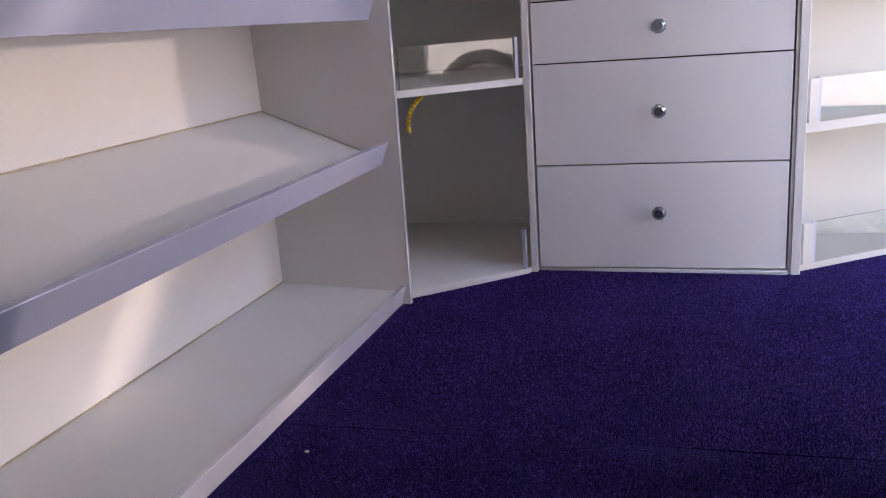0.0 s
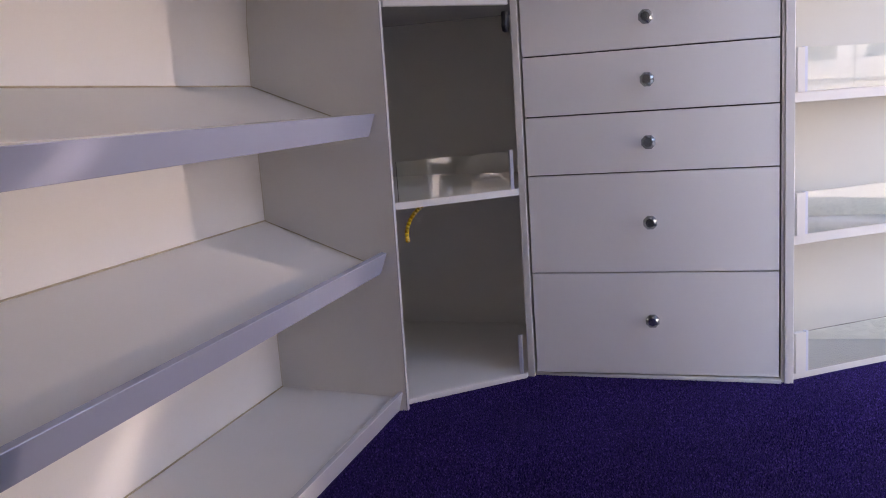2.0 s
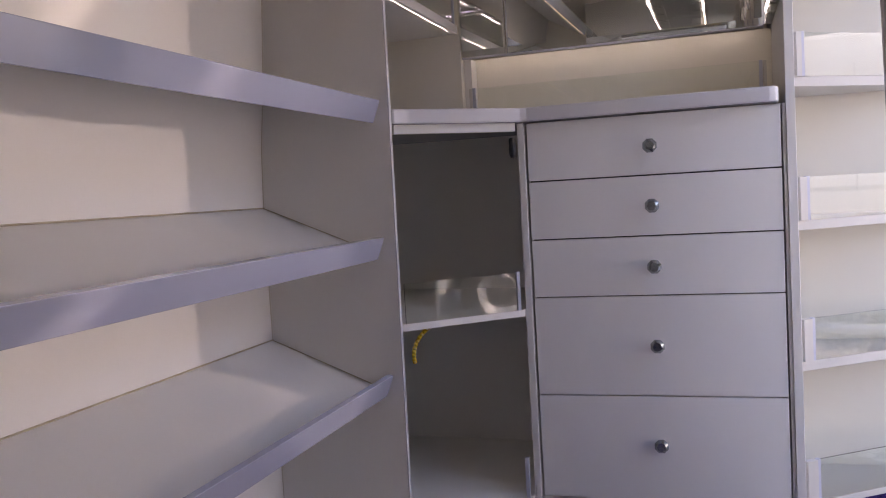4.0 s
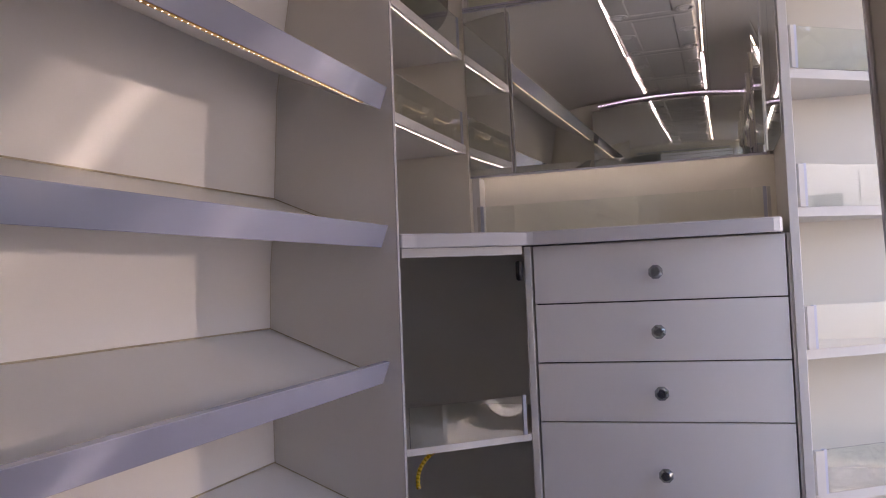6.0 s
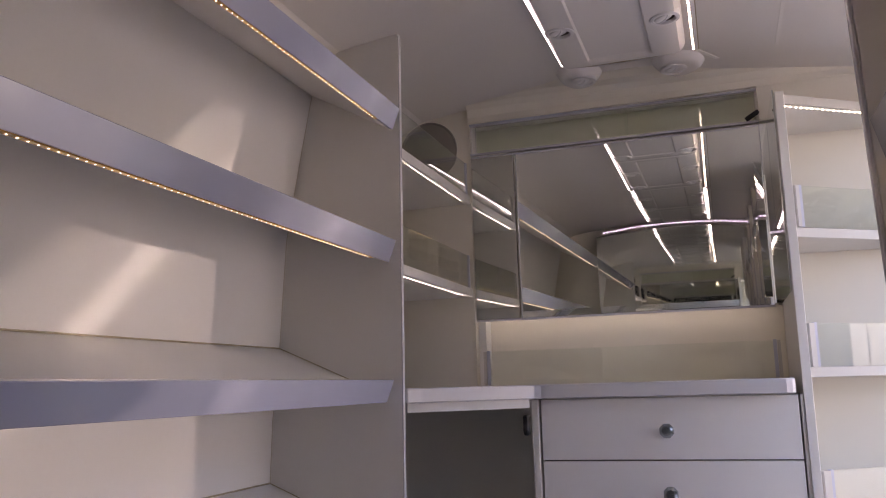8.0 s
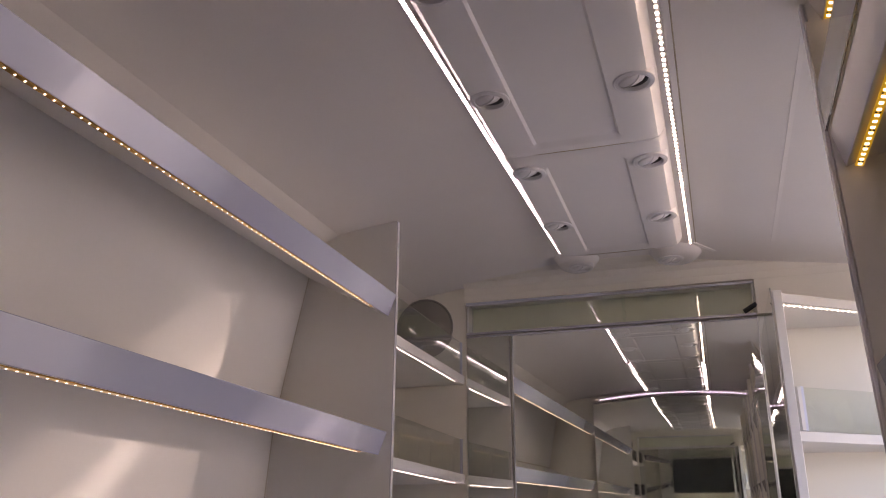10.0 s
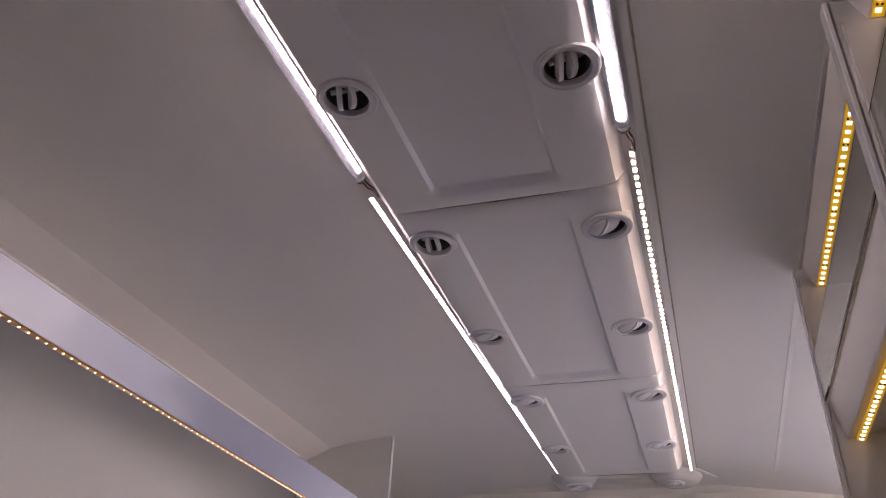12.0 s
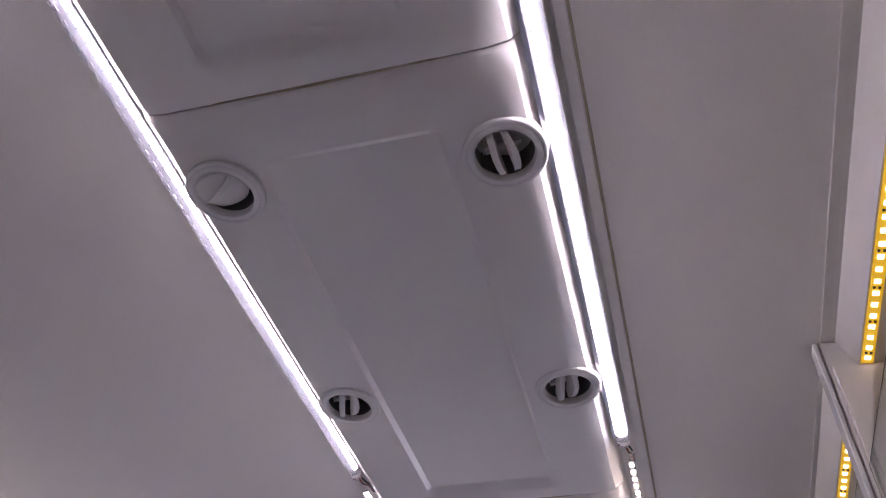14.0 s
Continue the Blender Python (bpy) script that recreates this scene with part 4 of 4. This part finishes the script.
bm = bmesh.new()
bmesh.ops.create_icosphere(bm, subdivisions=1, radius=0.004, matrix=Matrix.Translation((-0.628, 1.379, 0.005)) @ Matrix.Diagonal((1.3, 0.8, 0.6, 1)))
tagged(part("paper_crumb", bm, WHITE), "tiny white crumb of paper lying on the carpet", "crumb")

# ---- outside the doorway ----
GZ = -0.310
bm = bmesh.new()
n = 48
ring = [[bm.verts.new((r * math.cos(2 * math.pi * i / n), r * math.sin(2 * math.pi * i / n), GZ)) for i in range(n)] for r in (6, 40, 400, 3000)]
c = bm.verts.new((0, 0, GZ))
for i in range(n):
    bm.faces.new((c, ring[0][i], ring[0][(i + 1) % n]))
    for a, b in zip(ring, ring[1:]):
        bm.faces.new((a[i], b[i], b[(i + 1) % n], a[(i + 1) % n]))
bmesh.ops.recalc_face_normals(bm, faces=bm.faces[:])
tagged(part("ground", bm, GRAVEL), "pale grey gravel yard", "ground", kind="structure")

truck = thing("pickup_truck", (4.6, 1.4, GZ), "white cab truck parked on the gravel with steel wheels", "truck")
XV = 3.70


def side_body():
    """Lower body with round wheel openings, drawn as an outline along y and z."""
    pts = [(-0.75, -0.08)]
    for cy in (0.708, 3.71):
        pts += [(cy + 0.44 * math.cos(math.pi - math.pi * i / 18), 0.02 + 0.44 * math.sin(math.pi * i / 18)) for i in range(19)]
    pts += [(5.0, -0.08), (5.0, 0.72), (0.60, 0.72), (0.2, 0.70), (-0.55, 0.58), (-0.75, 0.42)]
    return prism(pts, "x", XV, XV + 1.75, 0.0)


part("lower_body", side_body(), VAN, truck)
part("cab", prism([(0.62, 0.72), (3.25, 0.72), (3.2, 1.55), (3.0, 1.68), (1.60, 1.70), (1.30, 1.62)], "x", XV + 0.03, XV + 1.72, 0.03), VAN, truck)
part("side_window", prism([(2.02, 0.86), (2.78, 0.86), (2.78, 1.36), (2.36, 1.38), (2.26, 1.34)], "x", XV + 0.026, XV + 0.05, 0.01), PANE, truck)
part("side_window", prism([(1.12, 0.86), (1.90, 0.86), (1.90, 1.38), (1.46, 1.38), (1.36, 1.34)], "x", XV + 0.026, XV + 0.05, 0.01), PANE, truck)
part("windscreen", prism([(0.66, 0.78), (0.68, 0.76), (1.31, 1.56), (1.28, 1.58)], "x", XV + 0.15, XV + 1.6, 0.0), PANE, truck)
# Unseen canopy and window, added as a backing for the glint lamps.
part("added_canopy", prism([(3.30, 0.72), (4.98, 0.72), (4.96, 1.55), (4.90, 1.62), (3.36, 1.62), (3.30, 1.56)], "x", XV + 0.02, XV + 1.73, 0.02), VAN, truck)
part("side_window", cube((XV + 0.014, 3.55, 0.95), (XV + 0.04, 4.55, 1.45), 0.01), PANE, truck)
part("door_seam", cube((XV + 0.026, 1.985, -0.05), (XV + 0.0315, 1.995, 1.50), 0.0), DARK, truck)
part("wing_seam", cube((XV - 0.002, 0.70, 0.41), (XV + 0.003, 0.707, 0.60), 0.0), DARK, truck)
part("door_handle", cube((XV - 0.015, 2.70, 0.66), (XV + 0.02, 2.86, 0.69), 0.006), BLACK, truck)
part("step_bar", cube((XV - 0.03, 1.35, -0.17), (XV + 0.1, 2.45, -0.11), 0.02), STEEL, truck)
for cy in (0.708, 3.71):
    m = Matrix.Translation((XV + 0.15, cy, 0.004)) @ pose(0, 0, 0, 0, -90, 0) @ Matrix.Scale(0.78, 4)
    w = part("wheel", lathe([(0.25, 0.10), (0.29, 0.125), (0.365, 0.135), (0.418, 0.12), (0.446, 0.085), (0.450, 0.0), (0.450, -0.1), (0.25, -0.1)], 48, m), TYRE, truck, "black tyre", smooth=True)
    part("rim", lathe([(0.236, 0.100), (0.232, 0.125), (0.222, 0.128), (0.214, 0.112), (0.208, 0.085), (0.158, 0.080), (0.150, 0.060)], 48, m), RIM, w, "silver steel rim", smooth=True)
    part("dish", lathe([(0.152, 0.062), (0.145, 0.070), (0.135, 0.060), (0.085, 0.055), (0.075, 0.075), (0.060, 0.095), (0, 0.098)], 48, m), DISH, w, "darker dished wheel centre", smooth=True)
    for k in range(10):
        a = 2 * math.pi * (k + 0.3) / 10
        hole = m @ Matrix.Translation((0.183 * math.cos(a), 0.183 * math.sin(a), 0.0855))
        part("vent_hole", lathe([(0.017, 0.0), (0.017, 0.002), (0, 0.002)], 16, hole), DARK, w)
    part("arch_liner", prism([(cy + 0.44 * math.cos(math.pi * i / 14), 0.02 + 0.44 * math.sin(math.pi * i / 14)) for i in range(15)], "x", XV + 0.30, XV + 0.32, 0.0), DARK, truck)

part("side_moulding", cube((XV - 0.012, -0.745, 0.205), (XV + 0.01, 0.345, 0.285), 0.006), BLACK, truck, "black rubber moulding")
part("corner_seam", cube((XV - 0.002, 0.285, -0.02), (XV + 0.003, 0.293, 0.20), 0.0), DARK, truck)
truck.location.z -= 0.02

# pale building far behind, and dense trees added to screen the bright sky
house = thing("low_building", (16, -4, GZ), "low cream building beyond the yard", "building")
part("wall", cube((15, -9, GZ), (20, -2.0, 2.6), 0.0), CREAM, house)
part("roof", prism([(-9.4, 2.6), (-1.6, 2.6), (-5.5, 4.0)], "x", 14.7, 20.3, 0.0), BLACK, house)
random.seed(9)
for k in range(9):
    tx, ty = 12.5 + random.uniform(-1.2, 1.2), -8 + 2.4 * k
    tree = thing("tree", (tx, ty, GZ), "leafy tree added beyond the yard as a sky screen", "tree", "trees beyond the yard")
    part("trunk", tube([(tx, ty, GZ), (tx + 0.1, ty, 0.7), (tx, ty + 0.1, 1.6), (tx + 0.05, ty + 0.15, 3.0)], 0.14, 8), BARK, tree, "dark trunk")
    for q in range(4):
        a = q * 1.6 + k
        part("limb", tube([(tx, ty + 0.1, 1.4 + 0.2 * q), (tx + 0.6 * math.cos(a), ty + 0.6 * math.sin(a), 2.1 + 0.2 * q), (tx + 1.1 * math.cos(a), ty + 1.1 * math.sin(a), 3.0 + 0.2 * q)], 0.05, 6), BARK, tree)
    bm = bmesh.new()
    for i in range(1700):
        p = Vector((random.gauss(0, 1), random.gauss(0, 1), random.gauss(0, 1.2)))
        p = p.normalized() * random.uniform(0.8, 2.3) * (0.8 + 0.3 * math.sin(p.x * 3 + k)) + Vector((tx, ty, 3.2))
        s = random.uniform(0.18, 0.42)
        u = Vector((random.uniform(-1, 1), random.uniform(-1, 1), random.uniform(-1, 1))).normalized() * s
        v = u.cross(Vector((0.3, 0.5, 0.8))).normalized() * s
        bm.faces.new([bm.verts.new(p + a * u + b * v) for a, b in ((-1, 0), (0, -0.5), (1, 0), (0, 0.5))])
    part("crown", bm, LEAF, tree)["kind"] = "stuff"


# loose stones on the yard between the doorway and the truck
rng = np.random.default_rng(11)
many = 9000
sx, sy = rng.uniform(1.6, 5.4, many), rng.uniform(-2.2, 2.6, many)
size = rng.uniform(0.010, 0.028, many)
turn = rng.uniform(0, 2 * np.pi, many)
corner = np.array([(1, 0, 0), (0, 0.8, 0), (-0.9, 0, 0), (0, -0.85, 0), (0.1, 0.05, 0.75), (0, 0, -0.5)])
jitter = corner[None] * rng.uniform(0.7, 1.25, (many, 6, 1))
points = np.empty_like(jitter)
points[..., 0] = sx[:, None] + size[:, None] * (jitter[..., 0] * np.cos(turn)[:, None] - jitter[..., 1] * np.sin(turn)[:, None])
points[..., 1] = sy[:, None] + size[:, None] * (jitter[..., 0] * np.sin(turn)[:, None] + jitter[..., 1] * np.cos(turn)[:, None])
points[..., 2] = GZ + 0.005 + size[:, None] * jitter[..., 2]
sides = np.array([(0, 1, 4), (1, 2, 4), (2, 3, 4), (3, 0, 4), (1, 0, 5), (2, 1, 5), (3, 2, 5), (0, 3, 5)])
stones = bpy.data.meshes.new("gravel_stones")
stones.from_pydata(points.reshape(-1, 3).tolist(), [], (sides[None] + np.arange(many)[:, None, None] * 6).reshape(-1, 3).tolist())
stones.materials.append(STONE)
tagged(new("gravel_stones", stones), "pale and dark loose gravel stones", "gravel", kind="stuff")

# ---- looped pile on the carpet, the stretch that the camera looks over ----
rng = np.random.default_rng(4)
STEP = 0.0033
gx, gy = np.meshgrid(np.arange(-0.712, 0.64, STEP), np.arange(0.92, 2.85, STEP))
px = (gx + rng.uniform(-0.5, 0.5, gx.shape) * STEP).ravel()
py = (gy + rng.uniform(-0.5, 0.5, gy.shape) * STEP).ravel()
edge = np.where(px < -0.44, 2.135 + (px + 0.72) * 0.86, np.where(px < 0.2, 2.400, 2.424 + (px - 0.208) * 0.73))
inside = (py < edge - 0.003) & ~((px > 0.248) & (py < 1.455))
px, py = px[inside], py[inside]
count = len(px)
ang = rng.uniform(0, 2 * np.pi, count)
wide = rng.uniform(0.0011, 0.0020, count)
tall = rng.uniform(0.0020, 0.0042, count)
lx, ly = rng.normal(0, 0.0011, count), rng.normal(0, 0.0011, count)
seam = 1.468 + 0.055 * (px + 0.735) / 1.395
base = np.where(py > seam, 0.0042 * np.exp(-(py - seam) / 0.03) * (0.25 + 0.75 * np.minimum(1.0, (px + 0.735) / 1.395 * 1.5) * (0.6 + 0.4 * np.sin((px + 0.735) / 1.395 * 14 + 0.4))), 0.0)
verts = np.zeros((count, 5, 3))
for k in range(4):
    a = ang + k * np.pi / 2
    verts[:, k] = np.stack([px + wide * np.cos(a), py + wide * np.sin(a), base - 0.0005], 1)
verts[:, 4] = np.stack([px + lx, py + ly, base + tall], 1)
first = np.arange(count)[:, None, None] * 5
faces = (np.array([[0, 1, 4], [1, 2, 4], [2, 3, 4], [3, 0, 4]])[None] + first).reshape(-1, 3)
pile = bpy.data.meshes.new("carpet_pile")
pile.from_pydata(verts.reshape(-1, 3).tolist(), [], faces.tolist())
pile.materials.append(PILE)
tagged(new("carpet_pile", pile), "violet-blue looped carpet pile", "carpet", kind="stuff")
